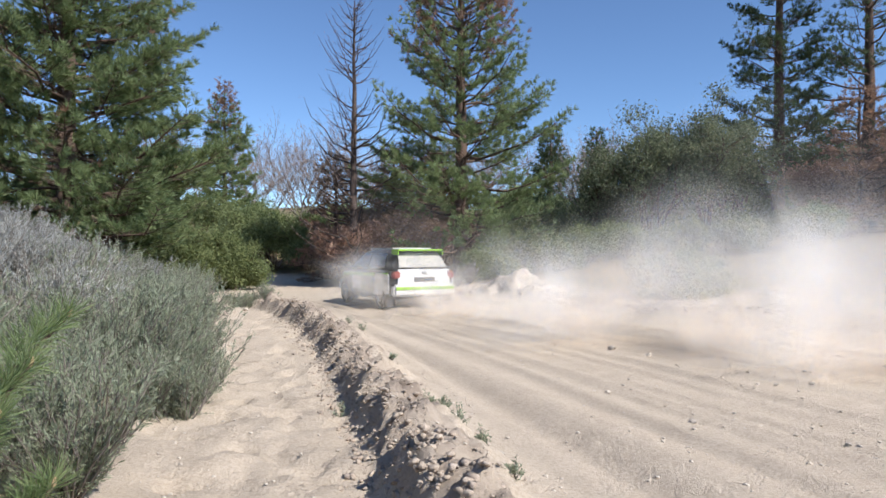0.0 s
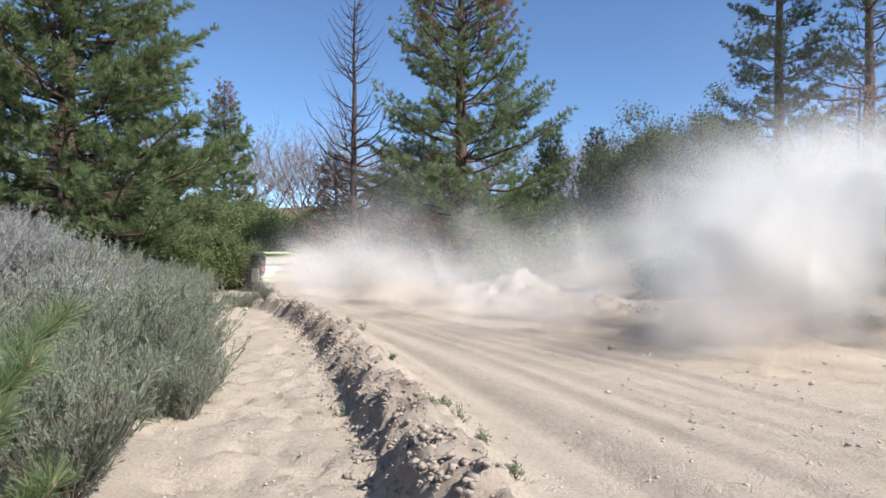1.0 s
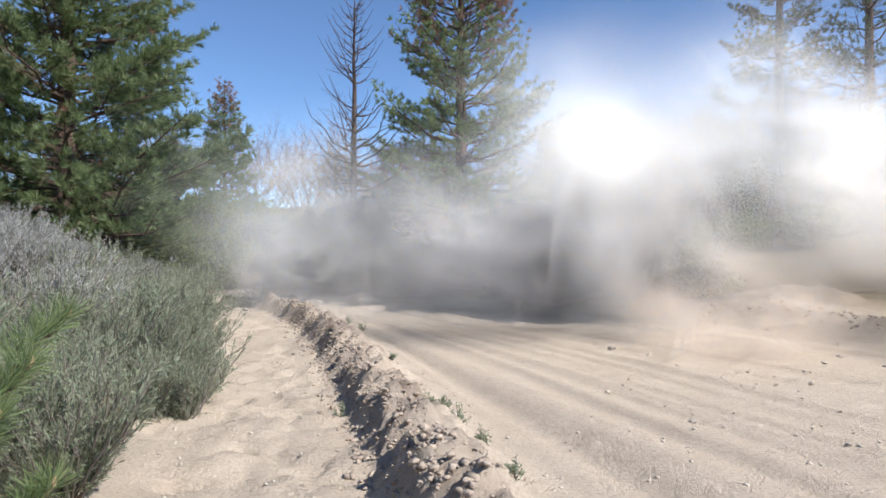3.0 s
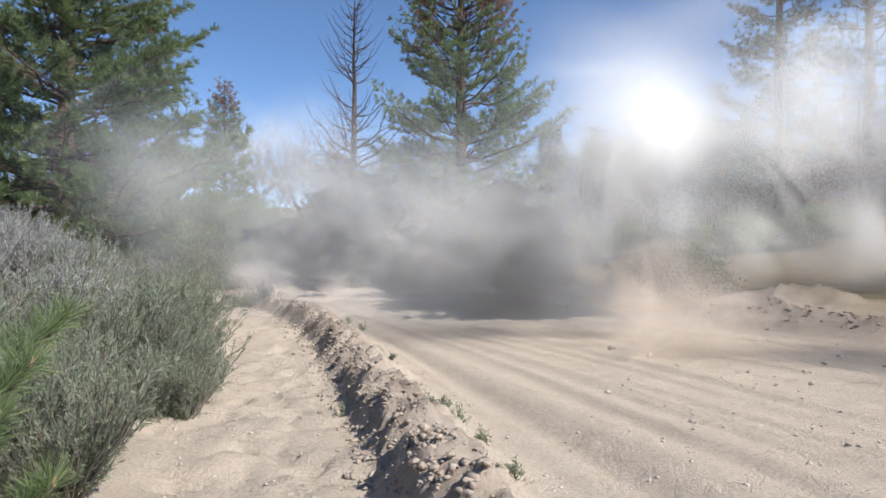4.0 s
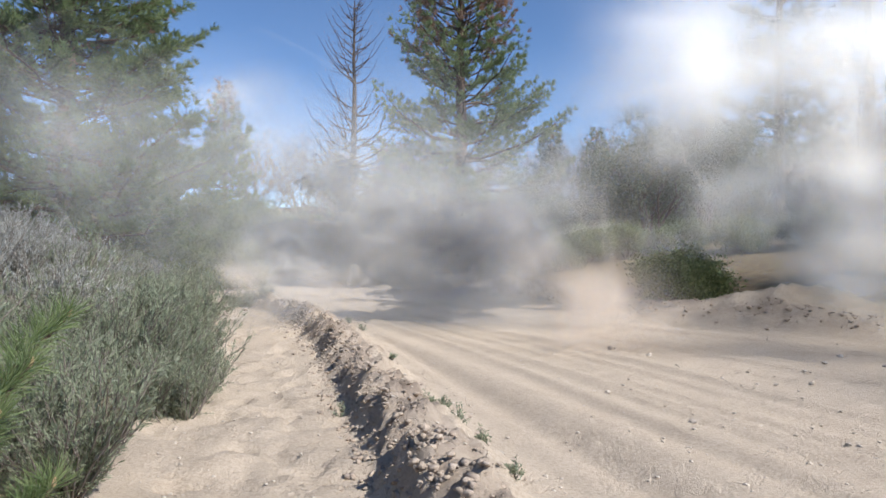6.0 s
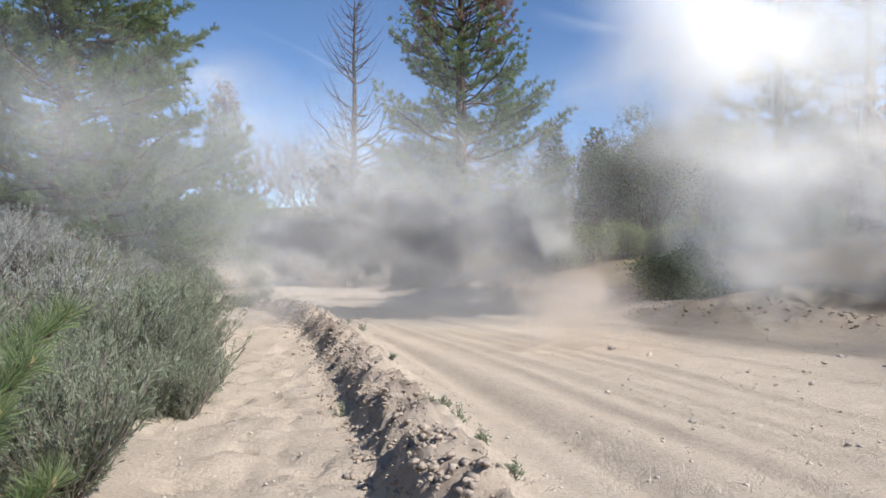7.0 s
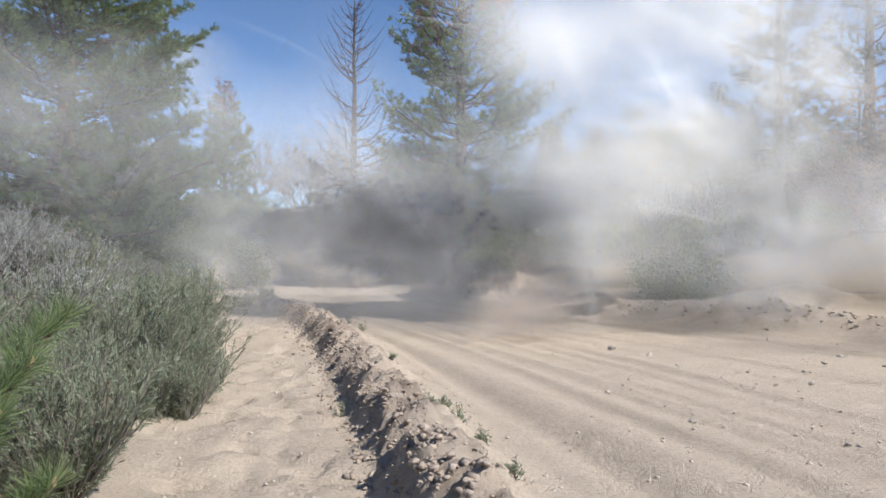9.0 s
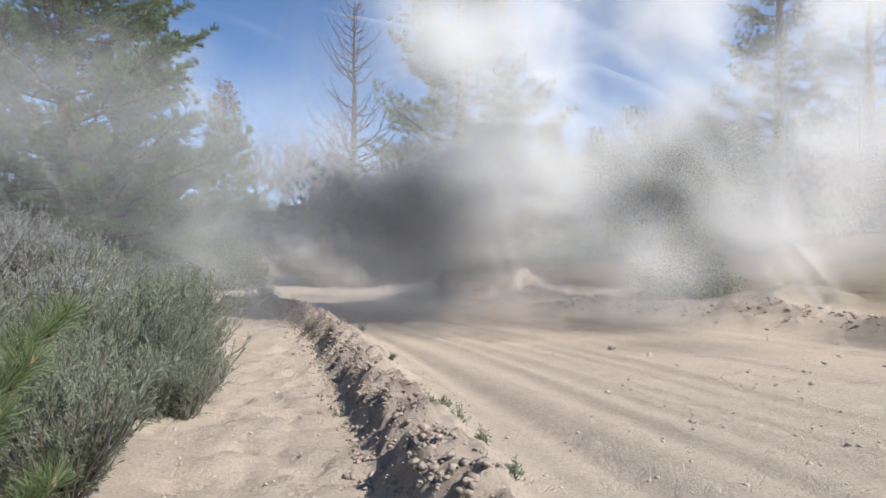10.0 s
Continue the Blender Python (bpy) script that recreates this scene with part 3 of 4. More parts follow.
def build_sapling():
    """Young pine at the trail's edge: a leaning stem with stout tufts and buds."""
    rng = np.random.default_rng(21)
    root = new("pine_sapling")
    bx, by = -2.05, 2.55
    bz = gz(bx, by)
    root.location = (bx, by, bz)
    tips = [(-1.83, 3.2, 1.17), (-1.83, 2.9, 0.98), (-1.83, 2.7, 0.80), (-2.0, 2.75, 0.55), (-1.72, 2.9, 0.45), (-2.25, 3.1, 0.95), (-2.1, 2.5, 0.35), (-1.75, 2.6, 0.28)]
    paths, c, d = [], [], []
    for x, y, z in tips:
        end = np.array([x - bx, y - by, z - bz])
        start = np.array([-0.1, 0.0, max(0.0, end[2] - 0.45)])
        t = np.linspace(0, 1, 6)[:, None]
        pts = start + (end - start) * t + np.array([0, 0, -0.06]) * np.sin(t * 3.1416)
        paths.append((pts, np.linspace(0.014, 0.008, 6)))
        way = unit(np.array([0.12, 0.15, 1.0]) + 0.4 * (end - start) + rng.normal(0, 0.1, 3))
        for s in np.linspace(0.62, 1.0, 12):
            c.append(start + (end - start) * s)
            d.append(way)
        bm = bmesh.new()
        bmesh.ops.create_icosphere(bm, subdivisions=2, radius=1.0)
        for v in bm.verts:
            k = 1 - 0.35 * max(0, v.co.z)
            v.co = Vector((v.co.x * 0.011 * k, v.co.y * 0.011 * k, v.co.z * 0.028))
        m = Matrix.Translation(end + way * 0.02) @ Vector(way).to_track_quat("Z", "Y").to_matrix().to_4x4()
        bm.transform(m)
        part("bud", bm, M_BUD, root, "pale brown scaly bud", True)
    paths.append((np.array([[-0.1, 0, -0.1], [-0.1, 0, 0.4], [-0.08, 0.1, 0.8]]), [0.03, 0.022, 0.012]))
    part_mesh("stem", mesh_from("stem", *tubes(paths, 6), M_BARK, True), root)
    part_mesh("foliage", mesh_from("foliage", *needles(np.array(c), np.array(d), 0.19, 0.0042, 34, 1.05, rng), M_NEEDLE_YOUNG), root)
    tagged(root, "young pine with long bright green needles and brown buds", "pine sapling")


build_sapling()

# ---- clods, stones and weeds ----


def rock_shape(seed, subdivisions=2, rough=0.35):
    bm = bmesh.new()
    bmesh.ops.create_icosphere(bm, subdivisions=subdivisions, radius=1.0)
    for v in bm.verts:
        n = noise.noise(v.co * 1.3 + Vector((seed * 7.1, 0, 0))) + 0.5 * noise.noise(v.co * 3.1 + Vector((0, seed * 3.3, 0)))
        v.co *= 1 + rough * n
        v.co.z *= 0.75
    return bm


def build_clods():
    rng = np.random.default_rng(13)
    bm = rock_shape(3, 1, 0.5)
    base = np.array([v.co for v in bm.verts])
    tri = np.array([[v.index for v in f.verts] for f in bm.faces])
    bm.free()

    def scatter(n, ys, off_mean, off_sd, small, big, right=False):
        y = ys[0] + (ys[1] - ys[0]) * rng.random(n) ** 1.5
        e = np.interp(y, RIGHT_Y, RIGHT_X) if right else np.interp(y, LEFT_Y, LEFT_X)
        x = e + rng.normal(off_mean, off_sd, n)
        z = ground_at(x, y)[0]
        r = small + (big - small) * rng.random(n) ** 4
        ang = rng.uniform(0, 6.283, (n, 1))
        jig = 1 + rng.normal(0, 0.32, (n, len(base), 3))
        p = base[None] * jig
        px = p[..., 0] * np.cos(ang) - p[..., 1] * np.sin(ang)
        py = p[..., 0] * np.sin(ang) + p[..., 1] * np.cos(ang)
        q = np.stack([px, py, p[..., 2]], axis=-1) * r[:, None, None] + np.stack([x, y, z + 0.2 * r], axis=-1)[:, None]
        return q.reshape(-1, 3), (tri[None] + (np.arange(n) * len(base))[:, None, None]).reshape(-1, 3)
    near = joined([scatter(5200, (1.5, 17.5), -0.12, 0.13, 0.005, 0.030), scatter(1800, (1.5, 14), -0.34, 0.14, 0.005, 0.03), scatter(900, (1.5, 14), 0.3, 0.3, 0.004, 0.018)])
    tagged(new("soil_clods", mesh_from("soil_clods", *near, M_CLOD)), "loose dried clods of soil along the berm", "clods", kind="stuff")
    far = scatter(1500, (7, 25), 0.6, 0.45, 0.012, 0.055, True)
    tagged(new("soil_clods", mesh_from("soil_clods", *far, M_CLOD)), "crumbled clods along the far road edge", "clods", kind="stuff")
    n = 2600
    y = 2.2 + 12 * rng.random(n) ** 1.6
    x = rng.uniform(-1, 1, n) * 0.72 * y
    z = ground_at(x, y)[0]
    r = 0.004 + 0.014 * rng.random(n) ** 4
    q = (base[None] * (1 + rng.normal(0, 0.2, (n, len(base), 3)))) * r[:, None, None] + np.stack([x, y, z + 0.2 * r], axis=-1)[:, None]
    grit = (q.reshape(-1, 3), (tri[None] + (np.arange(n) * len(base))[:, None, None]).reshape(-1, 3))
    tagged(new("gravel", mesh_from("gravel", *grit, M_STONE)), "fine gravel strewn over the sand", "gravel", kind="stuff")


build_clods()


def build_stones():
    spots = ((0.40, 4.62, 0.032), (2.16, 5.68, 0.035), (1.73, 6.9, 0.035), (2.85, 9.1, 0.05), (2.48, 9.65, 0.06), (2.95, 8.3, 0.022), (4.35, 7.9, 0.035), (4.05, 7.2, 0.03),
             (5.0, 8.6, 0.035), (5.6, 8.3, 0.04), (3.6, 7.1, 0.025), (4.9, 6.7, 0.03), (2.15, 7.6, 0.02), (1.95, 7.1, 0.02), (5.5, 9.1, 0.05), (6.3, 8.9, 0.04), (2.9, 5.4, 0.02), (3.15, 5.1, 0.022), (3.1, 4.7, 0.02), (-0.78, 4.9, 0.02), (-5.0, 16.6, 0.08))
    shapes = []
    for k in range(4):
        bm = rock_shape(10 + k, 2, 0.4)
        me = bpy.data.meshes.new("stone")
        bm.to_mesh(me)
        bm.free()
        me.materials.append(M_STONE)
        shapes.append(me)
    rng = np.random.default_rng(17)
    for k, (x, y, r) in enumerate(spots):
        ob = new("stone", shapes[k % 4])
        ob.scale = (r, r * rng.uniform(0.7, 1.1), r * rng.uniform(0.7, 1.0))
        ob.location = (x, y, gz(x, y) + r * 0.35)
        ob.rotation_euler = (0, 0, rng.uniform(0, 6.28))
        tagged(ob, "pale angular stone lying on the dirt road", "stone", "stones on the road")


build_stones()


def build_weeds():
    rng = np.random.default_rng(19)
    for x, y, r in ((-0.92, 5.95, 0.13), (0.12, 4.9, 0.11), (0.02, 5.25, 0.08), (0.27, 4.65, 0.07), (0.42, 3.85, 0.09), (-0.1, 5.6, 0.07), (-1.5, 12.2, 0.15), (-1.9, 13.2, 0.12), (-0.55, 7.2, 0.06)):
        r *= 0.75
        root = new("weed")
        root.location = (x, y, gz(x, y))
        k = 26
        ends = rng.normal(0, 0.55, (k, 3)) * r + np.array([0, 0, r * 0.9])
        ends[:, 2] = np.abs(ends[:, 2])
        part_mesh("branchwork", mesh_from("branchwork", *tubes([(np.array([[0, 0, -0.01], e * 0.5 + [0, 0, 0.01], e]), [0.002, 0.0015, 0.001]) for e in ends], 3), M_SAGE_STEM), root)
        c = np.repeat(ends, 8, axis=0) * rng.uniform(0.5, 1.0, (k * 8, 1))
        part_mesh("foliage", mesh_from("foliage", *leaves(c, rng.normal(0, 1, c.shape) + [0, 0, 0.7], 0.03, 0.010, rng), M_SAGE_GREEN), root)
        tagged(root, "tiny grey-green weed rooted in loose soil", "weed", "weeds on the berm")


build_weeds()


# ---- dust ----


def puff_mesh(name, material, seed, flecks=30):
    """A loose puff: flecks of dust, densest in the middle, in a few billows."""
    rng = np.random.default_rng(seed)
    heart = rng.normal(0, 0.3, (5, 3))
    g = np.linspace(-1.0, 1.0, 5)
    U, V = (m.ravel() for m in np.meshgrid(g, g))
    mid = heart[rng.integers(0, 5, flecks)] + rng.normal(0, 0.16, (flecks, 3))
    c = unit(rng.normal(size=(flecks, 3)) + np.array([0, 0.9, 0]) * rng.choice([-1, 1], (flecks, 1)))
    a = unit(np.cross(c, rng.normal(size=(flecks, 3))))
    b = np.cross(c, a)
    s = rng.uniform(0.65, 1.05, (flecks, 1, 1))
    q = rng.uniform(-0.22, 0.22, (flecks, 2))
    W = q[:, :1] * U ** 2 + q[:, 1:] * V ** 2
    v = mid[:, None] + s * (U[None, :, None] * a[:, None] + V[None, :, None] * b[:, None] + W[..., None] * c[:, None])
    corner = (np.arange(4)[:, None] * 5 + np.arange(4)[None]).ravel()
    quad = np.stack([corner, corner + 1, corner + 6, corner + 5], axis=-1)
    f = (quad[None] + 25 * np.arange(flecks)[:, None, None]).reshape(-1, 4)
    me = mesh_from(name, v.reshape(-1, 3), f, material, True)
    uv = np.tile(np.stack([U, V], axis=-1) * 0.5 + 0.5, (flecks, 1))
    layer = me.uv_layers.new(name="UVMap")
    layer.data.foreach_set("uv", uv[f.ravel()].ravel().astype(np.float32))
    return me

# ---- rally car ----


def loft(stations, close=True):
    """Skin over cross-sections: each is a list of points from the sill on one side over the top to the other."""
    bm = bmesh.new()
    rings = [[bm.verts.new(p) for p in s] for s in stations]
    for a, b in zip(rings, rings[1:]):
        for i in range(len(a) - 1):
            bm.faces.new((a[i], a[i + 1], b[i + 1], b[i]))
        bm.faces.new((a[-1], a[0], b[0], b[-1]))
    if close:
        bm.faces.new(rings[0])
        bm.faces.new(rings[-1][::-1])
    return bm


def slab(points, thick, way):
    """A plate with thickness from the corners of its face."""
    bm = bmesh.new()
    way = Vector(way) * thick
    a = [bm.verts.new(p) for p in points]
    b = [bm.verts.new(Vector(p) + way) for p in points]
    n = len(a)
    bm.faces.new(a)
    bm.faces.new(b[::-1])
    for i in range(n):
        bm.faces.new((a[i], b[i], b[(i + 1) % n], a[(i + 1) % n]))
    return bm


def box(x0, x1, y0, y1, z0, z1, bevel=0.02):
    bm = bmesh.new()
    bmesh.ops.create_cube(bm, size=1.0)
    for v in bm.verts:
        v.co = Vector(((x0 + x1) / 2 + v.co.x * (x1 - x0), (y0 + y1) / 2 + v.co.y * (y1 - y0), (z0 + z1) / 2 + v.co.z * (z1 - z0)))
    if bevel:
        bmesh.ops.bevel(bm, geom=bm.edges[:], offset=bevel, segments=2, affect="EDGES")
    return bm


def lathe(profile, n=28):
    """A ring about the x axis from (x, radius) pairs."""
    bm = bmesh.new()
    rings = []
    for k in range(n):
        a = 2 * math.pi * k / n
        rings.append([bm.verts.new((x, r * math.cos(a), r * math.sin(a))) for x, r in profile])
    for k in range(n):
        a, b = rings[k], rings[(k + 1) % n]
        for i in range(len(a) - 1):
            bm.faces.new((a[i], a[i + 1], b[i + 1], b[i]))
    return bm


def build_car():
    car = new("rally_car")
    low = [(-2.12, 0.76, 0.42, 0.90), (-2.02, 0.85, 0.33, 0.98), (-1.6, 0.89, 0.28, 1.0), (-0.8, 0.88, 0.24, 0.99), (0.0, 0.88, 0.22, 0.97), (0.9, 0.88, 0.24, 0.95), (1.35, 0.88, 0.27, 0.90), (1.8, 0.84, 0.30, 0.80), (2.10, 0.70, 0.38, 0.66)]
    st = []
    for y, w, zb, zt in low:
        st.append([(-w * 0.9, y, zb), (-w, y, zb + 0.12), (-w * 1.02, y, (zb + zt) / 2), (-w, y, zt - 0.12), (-w * 0.93, y, zt), (w * 0.93, y, zt), (w, y, zt - 0.12), (w * 1.02, y, (zb + zt) / 2), (w, y, zb + 0.12), (w * 0.9, y, zb)])
    part("body", loft(st), M_PAINT_DARK, car, "dark dusty painted body", True)
    cab = [(-2.04, 0.80, 0.66, 1.02), (-1.86, 0.82, 0.62, 1.30), (-1.66, 0.83, 0.62, 1.46), (-1.2, 0.83, 0.63, 1.525), (-0.4, 0.83, 0.63, 1.54), (0.25, 0.83, 0.61, 1.48), (0.6, 0.82, 0.62, 1.32), (1.15, 0.80, 0.68, 0.95)]
    st = []
    for y, wb, wt, zr in cab:
        zb = 0.93
        st.append([(-wb, y, zb), (-wb + (wb - wt) * 0.5, y, (zb + zr) / 2 + 0.02), (-wt, y, zr - 0.05), (-wt + 0.09, y, zr), (wt - 0.09, y, zr), (wt, y, zr - 0.05), (wb - (wb - wt) * 0.5, y, (zb + zr) / 2 + 0.02), (wb, y, zb)])
    part("cabin", loft(st), M_PAINT_DARK, car, "dark cabin frame with pillars", True)
    # sunlight on the roof is put into the pale colour of this skin
    part("roof", box(-0.54, 0.54, -1.45, 0.15, 1.515, 1.56, 0.015), M_PAINT_PALE, car, "roof skin with sunlight put into its pale colour")
    spoiler = part("spoiler", box(-0.62, 0.62, -1.98, -1.5, 1.475, 1.525, 0.018), M_PAINT_GREEN, car, "green roof spoiler")
    part("fin", box(-0.63, -0.60, -1.95, -1.55, 1.38, 1.475, 0.006), M_PAINT_GREEN, spoiler)
    part("fin", box(0.60, 0.63, -1.95, -1.55, 1.38, 1.475, 0.006), M_PAINT_GREEN, spoiler)
    part("rear_window", slab([(-0.66, -2.075, 1.06), (0.66, -2.075, 1.06), (0.56, -1.78, 1.41), (-0.56, -1.78, 1.41)], 0.03, (0, -0.75, 0.6)), M_GLASS_DUSTY, car, "rear window coated in dust")
    part("windscreen", slab([(-0.62, 1.14, 1.0), (0.62, 1.14, 1.0), (0.54, 0.50, 1.40), (-0.54, 0.50, 1.40)], 0.03, (0, 0.5, 0.8)), M_GLASS, car)
    for s in (-1, 1):
        part("side_window", slab([(s * 0.815, 0.75, 1.02), (s * 0.815, -0.35, 1.03), (s * 0.66, -0.35, 1.42), (s * 0.66, 0.25, 1.40)], 0.02, (s, 0, 0.3)), M_GLASS, car)
        part("side_window", slab([(s * 0.815, -0.45, 1.03), (s * 0.815, -1.55, 1.06), (s * 0.66, -1.40, 1.41), (s * 0.66, -0.45, 1.42)], 0.02, (s, 0, 0.3)), M_GLASS, car)
        part("stripe", slab([(s * 0.885, -1.9, 0.93), (s * 0.885, 1.3, 0.86), (s * 0.885, 1.3, 0.81), (s * 0.885, -1.9, 0.86)], 0.018, (s, 0, 0)), M_PAINT_GREEN, car, "bright green side stripe")
        part("number_board", slab([(s * 0.893, -0.1, 0.82), (s * 0.893, 0.6, 0.81), (s * 0.893, 0.6, 0.45), (s * 0.893, -0.1, 0.45)], 0.012, (s, 0, 0)), M_PAINT_PALE, car, "pale square door panel")
        part("rear_quarter", slab([(s * 0.885, -2.0, 0.90), (s * 0.895, -1.15, 0.92), (s * 0.905, -1.0, 0.62), (s * 0.905, -1.05, 0.35), (s * 0.87, -1.98, 0.42)], 0.022, (s, 0, 0)), M_PAINT_PALE, car, "silver wheel-arch panel")
        part("tail_lamp", box(s * 0.74 - 0.1, s * 0.74 + 0.1, -2.17, -2.0, 0.80, 0.98, 0.03), M_RED, car, "dusty red tail lamp")
        mir = part("mirror", box(s * 0.99 - 0.09, s * 0.99 + 0.09, 0.72, 0.86, 1.0, 1.13, 0.03), M_PAINT_DARK, car)
        part("mirror_arm", box(s * 0.88 - 0.06, s * 0.88 + 0.06, 0.76, 0.82, 0.98, 1.03, 0.008), M_PLASTIC, mir)
        part("mud_flap", box(s * 0.78 - 0.13, s * 0.78 + 0.13, -1.83, -1.81, 0.10, 0.42, 0.004), M_PLASTIC, car, "black rubber mud flap")
        part("mud_flap", box(s * 0.78 - 0.13, s * 0.78 + 0.13, 0.78, 0.80, 0.12, 0.42, 0.004), M_PLASTIC, car, "black rubber mud flap")
    gate = part("tailgate", slab([(-0.72, -2.135, 0.66), (0.72, -2.135, 0.66), (0.70, -2.10, 1.03), (-0.70, -2.10, 1.03)], 0.03, (0, -1, 0)), M_PAINT_PALE, car, "silver tailgate dulled by dust")
    # raised black plate stands in for the dark of a recess
    part("dark_plate", box(-0.28, 0.28, -2.18, -2.15, 0.72, 0.83, 0.006), M_PLASTIC, gate, "raised dark plate over the bumper in place of a recess")
    part("emblem", box(-0.06, 0.06, -2.17, -2.14, 0.91, 0.97, 0.01), M_RIM, gate)
    bump_part = part("rear_bumper", box(-0.84, 0.84, -2.22, -1.95, 0.36, 0.66, 0.05), M_PAINT_PALE, car, "silver rear bumper")
    part("trim_band", box(-0.80, 0.80, -2.235, -2.2, 0.52, 0.60, 0.01), M_PAINT_GREEN, bump_part, "green vinyl band")
    part("exhaust", lathe([(-0.0, 0.045), (0.0, 0.035)], 14), M_RIM, bump_part).matrix_basis = pose(0.5, -2.15, 0.33, 0, 0, 90)
    part("front_bumper", box(-0.78, 0.78, 1.95, 2.17, 0.30, 0.58, 0.05), M_PAINT_PALE, car)
    wheels = []
    for s in (-1, 1):
        for y in (-1.42, 1.28):
            wheel = new("wheel")
            wheel.parent = car
            wheel.matrix_basis = pose(s * 0.80, y, 0.33)
            part("tyre", lathe([(-0.10, 0.20), (-0.11, 0.29), (-0.085, 0.325), (0.085, 0.325), (0.11, 0.29), (0.10, 0.20)]), M_RUBBER, wheel, smooth=True)
            rim = lathe([(-0.09, 0.21), (0.0, 0.19), (0.09, 0.21)])
            for k in range(5):
                b = box(-0.02, 0.02, -0.03, 0.03, 0.02, 0.20, 0.0)
                b.transform(Matrix.Translation((s * 0.06, 0, 0)) @ Matrix.Rotation(6.2832 * k / 5, 4, "X"))
                me = bpy.data.meshes.new("spoke")
                b.to_mesh(me)
                b.free()
                rim.from_mesh(me)
            part("rim", rim, M_RIM, wheel)
            part("hub", box(s * 0.07 - 0.02, s * 0.07 + 0.02, -0.05, 0.05, -0.05, 0.05, 0.01), M_RIM, wheel)
            wheels.append((wheel, s * 0.80, y))
    tagged(car, "dusty black and silver rally hatchback with green stripes", "car")
    return car, wheels


CAR, WHEELS = build_car()
PUFFS = {k: [puff_mesh("dust_puff", m, 100 + 10 * j + i, n) for i in range(4)] for j, (k, m, n) in enumerate((("thick", M_DUST, 12), ("low", M_DUST_LOW, 12), ("thin", M_DUST_THIN, 10), ("pale", M_DUST_PALE, 14)))}
CAR_T = [-2.5, -2.0, -1.5, -1.0, -0.5, 0.0, 0.5, 1.0, 1.2, 1.5, 2.0, 3.0, 4.0, 6.0, 8.0, 10.0]
CAR_X = [19.0, 14.0, 9.4, 5.2, 1.9, -1.46, -4.5, -7.5, -8.6, -10.4, -13.8, -22, -32, -52, -73, -94]
CAR_Y = [3.0, 4.6, 6.4, 9.2, 13.2, 18.3, 23.1, 27.9, 29.8, 32.4, 36.6, 42.8, 46.5, 50, 52, 54]
MOVERS = []


def car_at(t):
    return float(np.interp(t, CAR_T, CAR_X)), float(np.interp(t, CAR_T, CAR_Y))


def puff(kind, radius, rows, seed):
    """One rigid puff of dust with its drift: rows of seconds and place."""
    rng = np.random.default_rng(seed)
    ob = new("dust_puff", PUFFS[kind][seed % 4])
    ob.scale = (radius * rng.uniform(0.9, 1.2), radius * rng.uniform(0.9, 1.2), radius * rng.uniform(0.75, 0.95))
    tagged(ob, "pale tan puff of dust hanging over the dirt road", "dust", "dust puffs", "stuff")
    first, spin = rng.choice([0, 180]) + rng.uniform(-25, 25), rng.uniform(-4, 4)
    tilt, roll = rng.uniform(-5, 5), rng.uniform(-5, 5)
    MOVERS.append((ob, [(t, pose(*p, tilt * t * 0.4, roll * t * 0.4, first + spin * t)) for t, p in rows]))
    return ob


def trail_rows(born, x, y, z0, drift, rise, settle, radius):
    """Rises out of the road where the wheels have passed, then climbs and drifts more and more slowly."""
    rows = []
    low = -1.9 * radius
    times = sorted({0.0, *[t for t in (born - 0.12, born + 0.25) if t > 0], *[float(t) for t in range(1, 11) if t > born + 0.4]})
    for t in times:
        age = max(0.0, t - born - 0.25)
        k = settle * (1 - math.exp(-age / settle))
        up = z0 + rise * k if t > born - 0.1 or born <= 0 else low
        rows.append((t, (x + drift[0] * age, y + drift[1] * age, up)))
    return rows


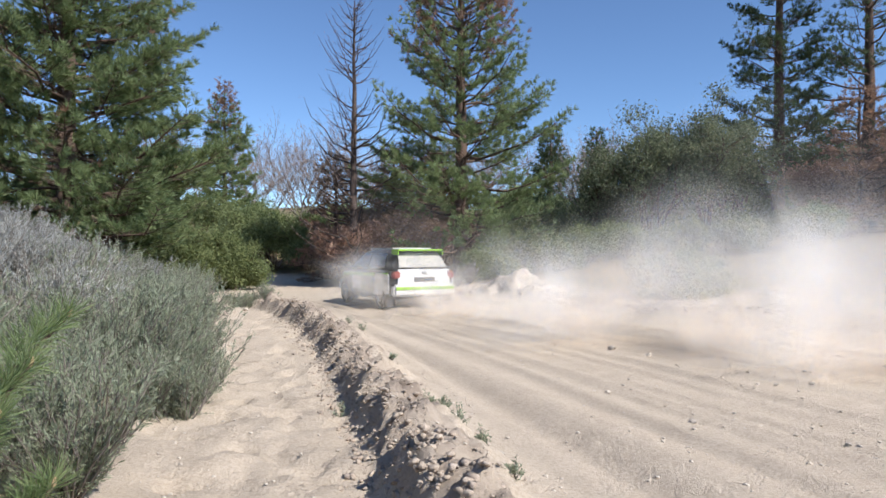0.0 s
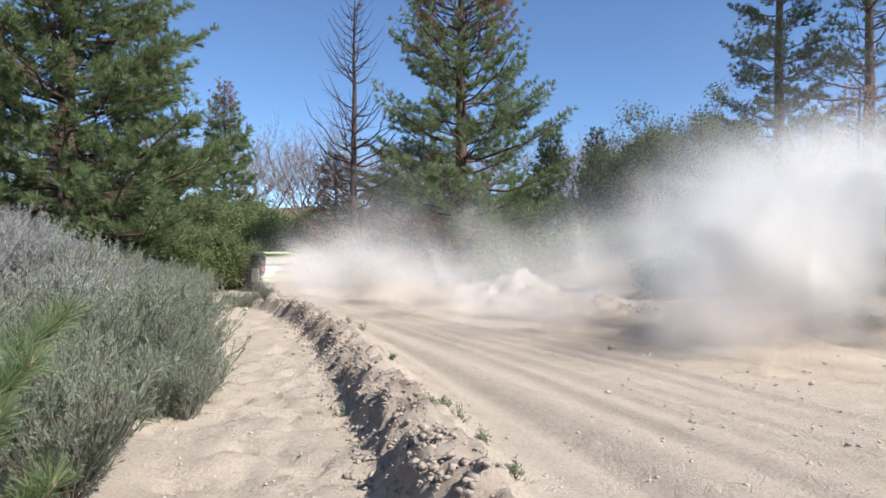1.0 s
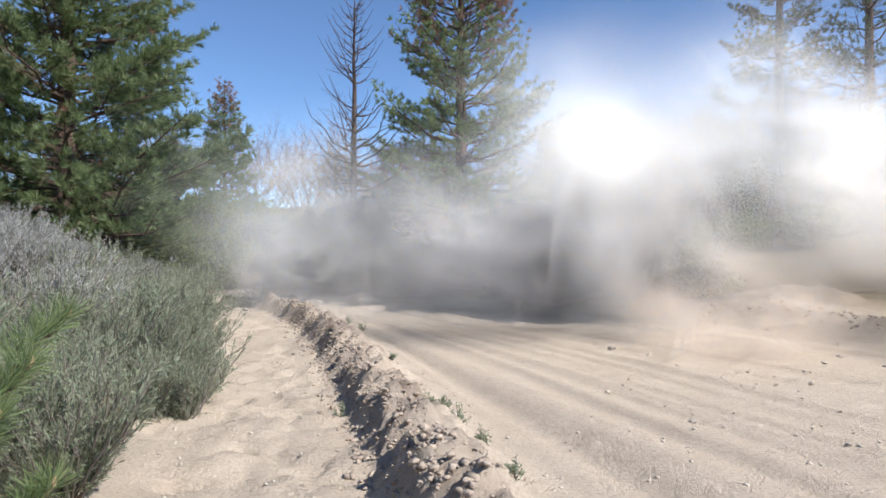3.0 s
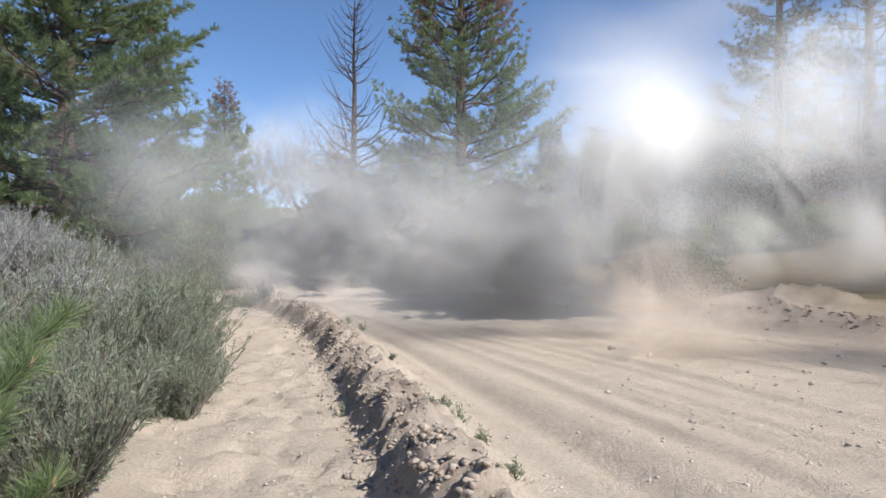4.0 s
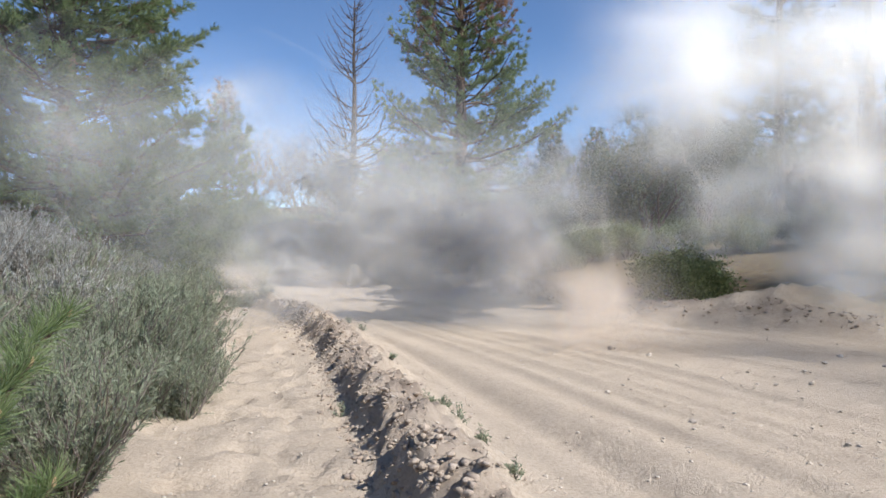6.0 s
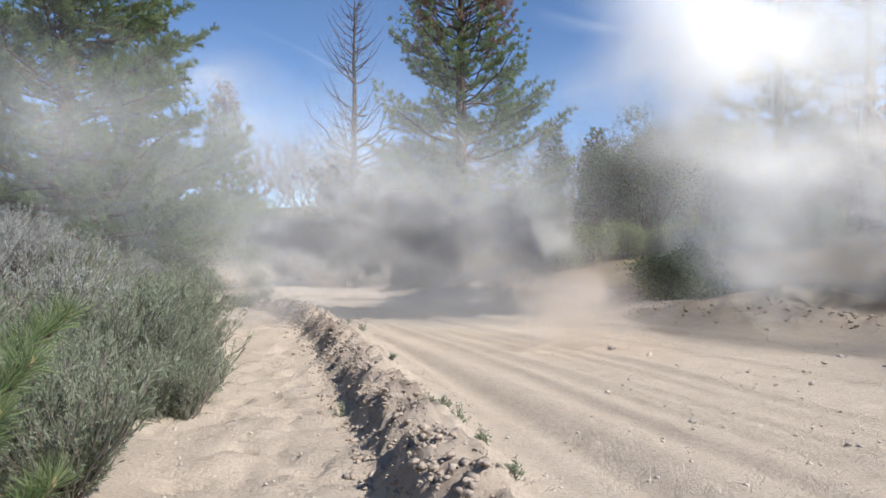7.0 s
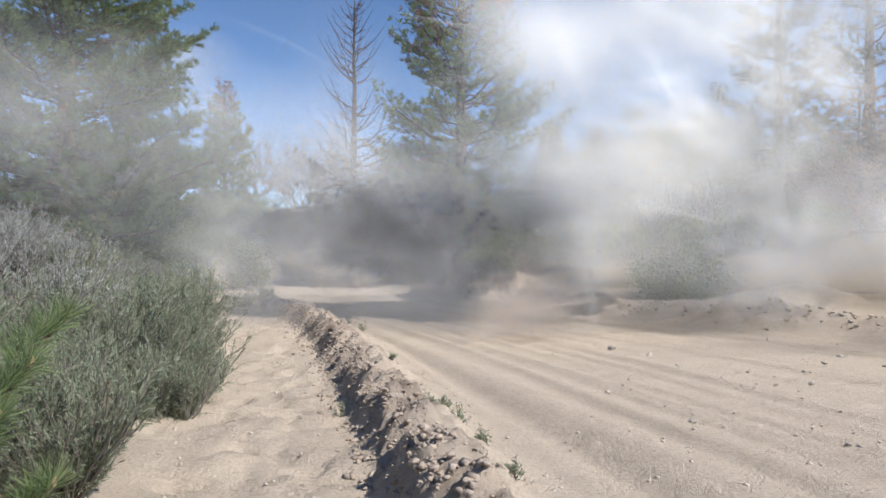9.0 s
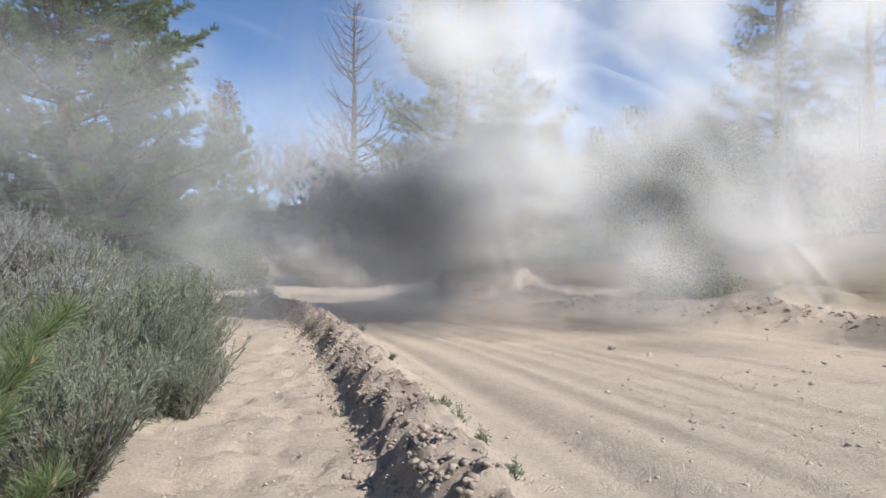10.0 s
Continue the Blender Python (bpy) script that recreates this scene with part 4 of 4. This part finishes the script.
def build_dust():
    rng = np.random.default_rng(5)
    seed = 1000
    # the trail behind the wheels
    for born in np.arange(-1.8, 2.6, 0.2):
        x, y = car_at(born)
        for layer in ((0, 1, 2) if born < 0.4 else (0, 1, 0) if born < 1.4 else (0, 1)):
            seed += 1
            r = rng.uniform(0.9, 1.25) + 0.45 * layer
            px, py = x + rng.normal(0, 0.5) + 0.4, y + rng.normal(0, 0.5) - 1.9 + 0.5 * layer
            rise = (0.14, 0.5, 1.25)[layer] * rng.uniform(0.7, 1.35)
            drift = (rng.normal(0.05, 0.45), rng.normal(0.55, 0.4) + (0.25 if x > 2 else 0.0))
            rows = trail_rows(born, px, py, 0.3 + 0.1 * layer, drift, rise, (3.0, 4.0, 7.0)[layer], r)
            puff("low" if layer == 0 and (born < 0.6 or rng.random() < 0.6) else "thick" if (layer == 1 and born < 0.2) or rng.random() < 0.45 else "thin", r, rows, seed)
    # the rolling cloud left by the run-up to the bend
    for k in range(11):
        seed += 1
        x, y, z = 1.4 + 7.0 * (k + rng.random()) / 11, rng.uniform(8.5, 13), rng.uniform(-0.9, 0.9)
        rows = [(t, (4.9 + (x - 4.9) * e + a, 10.7 + (y - 10.7) * e + b, c + z * e)) for t, a, b, c, e in ((0.0, 8.0, -0.5, 0.6, 0.5), (1.0, 1.8, 0.0, 1.9, 0.8), (2.5, 0.0, 0.5, 3.0, 1.1), (4.0, 2.6, 1.5, 3.6, 1.6), (5.5, 4.8, 3.0, 4.4, 2.0), (7.5, 6.5, 5.0, 6.0, 2.2), (10.0, 7.5, 7.0, 7.5, 2.4))]
        puff("pale", rng.uniform(1.7, 2.3), rows, seed)
    # the pale cloud that the wind brings along the road
    for k in range(27):
        seed += 1
        q = (k // 3 + rng.random()) / 9
        x, y, z = 3.6 + 12.0 * q, rng.uniform(9.5, 15), (1.7, 3.6, 6.2)[k % 3] + rng.uniform(-0.5, 0.6)
        r = rng.uniform(2.0, 2.9) * (0.75 if k % 3 == 0 else 1.0)
        x += 0.25 * max(0, 3 - z)
        v = (-1.75 * rng.uniform(0.85, 1.15), rng.uniform(0.0, 0.25), rng.uniform(-0.02, 0.14))
        rows = [(float(t), (x + v[0] * (t - 7.5), y + v[1] * (t - 7.5), z + v[2] * (t - 7.5))) for t in (0, 2, 4, 5, 6, 7, 8, 9, 10)]
        puff("pale" if q < 0.8 else "thin", r, rows, seed)
    # out-of-view dust added on the sunward side to shade the road, then moved off
    for k in range(9):
        seed += 1
        x, y, z = 8.0 + 6.5 * (k + rng.random()) / 9, rng.uniform(2.5, 8.0), rng.uniform(2.6, 6.0)
        rows = [(t, (x + a, y + b, z + c)) for t, a, b, c in ((0.0, 16.0, -4.0, -1.0), (2.5, 6.0, -1.5, -0.5), (4.0, 0.6, 0.0, 0.0), (5.5, 0.0, 0.3, 0.2), (7.0, 1.5, 0.8, 0.4), (8.5, 5.5, 1.5, 0.8), (10.0, 9.0, 2.0, 1.2))]
        puff("pale", rng.uniform(2.2, 2.9), rows, seed)
    # thin haze that spreads over the trail and the bank
    for k in range(20):
        seed += 1
        x, y, z = rng.uniform(-9.0, 1.0), rng.uniform(11.5, 16.5), rng.uniform(0.8, 5.0)
        r = rng.uniform(2.2, 3.2)
        slow = rng.uniform(0.8, 1.2)
        start = rng.uniform(10, 13)
        rows = [(t, (x + start * (1 - s) * slow, y + 3 * (1 - s), z * (0.25 + 0.75 * s) - 2.6 * (1 - s))) for t, s in ((0.0, 0.0), (1.5, 0.25), (3.0, 0.6), (4.5, 0.85), (6.5, 0.95), (10.0, 1.05))]
        puff("thin", r, rows, seed)
    # a veil that stays beyond the road once the trail has spread
    for k in range(9):
        seed += 1
        x, y, z = -6.0 + 18.0 * (k + rng.random()) / 9, rng.uniform(16, 22), rng.uniform(1.5, 4.5)
        rows = [(t, (x + 1.5 * (1 - s), y, z - 9.0 * (1 - s))) for t, s in ((0.0, 0.0), (1.5, 0.35), (3.0, 0.8), (4.5, 0.95), (7.0, 1.0), (10.0, 1.08))]
        puff("thin", rng.uniform(2.8, 3.6), rows, seed)


build_dust()


def motions():
    rows = []
    for t in (0.0, 0.25, 0.5, 0.75, 1.0, 1.2, 1.5, 2.0, 2.5, 3.0, 3.5, 4.0, 5.0, 6.0, 7.0, 8.0, 9.0, 10.0):
        x, y = car_at(t)
        a, b = car_at(t - 0.3), car_at(t + 0.3)
        way = math.degrees(math.atan2(-(b[0] - a[0]), b[1] - a[1]))
        if t < 0.3:
            way = 27.5
        rows.append((t, pose(x, y, gz(x, y) + 0.01, 0, 0, way)))
    walk(CAR, rows)
    for wheel, x, y in WHEELS:
        walk(wheel, [(k / 15, pose(x, y, 0.33, -80.0 * k, 0, 0)) for k in range(151)])
    for ob, path in MOVERS:
        walk(ob, path)


motions()
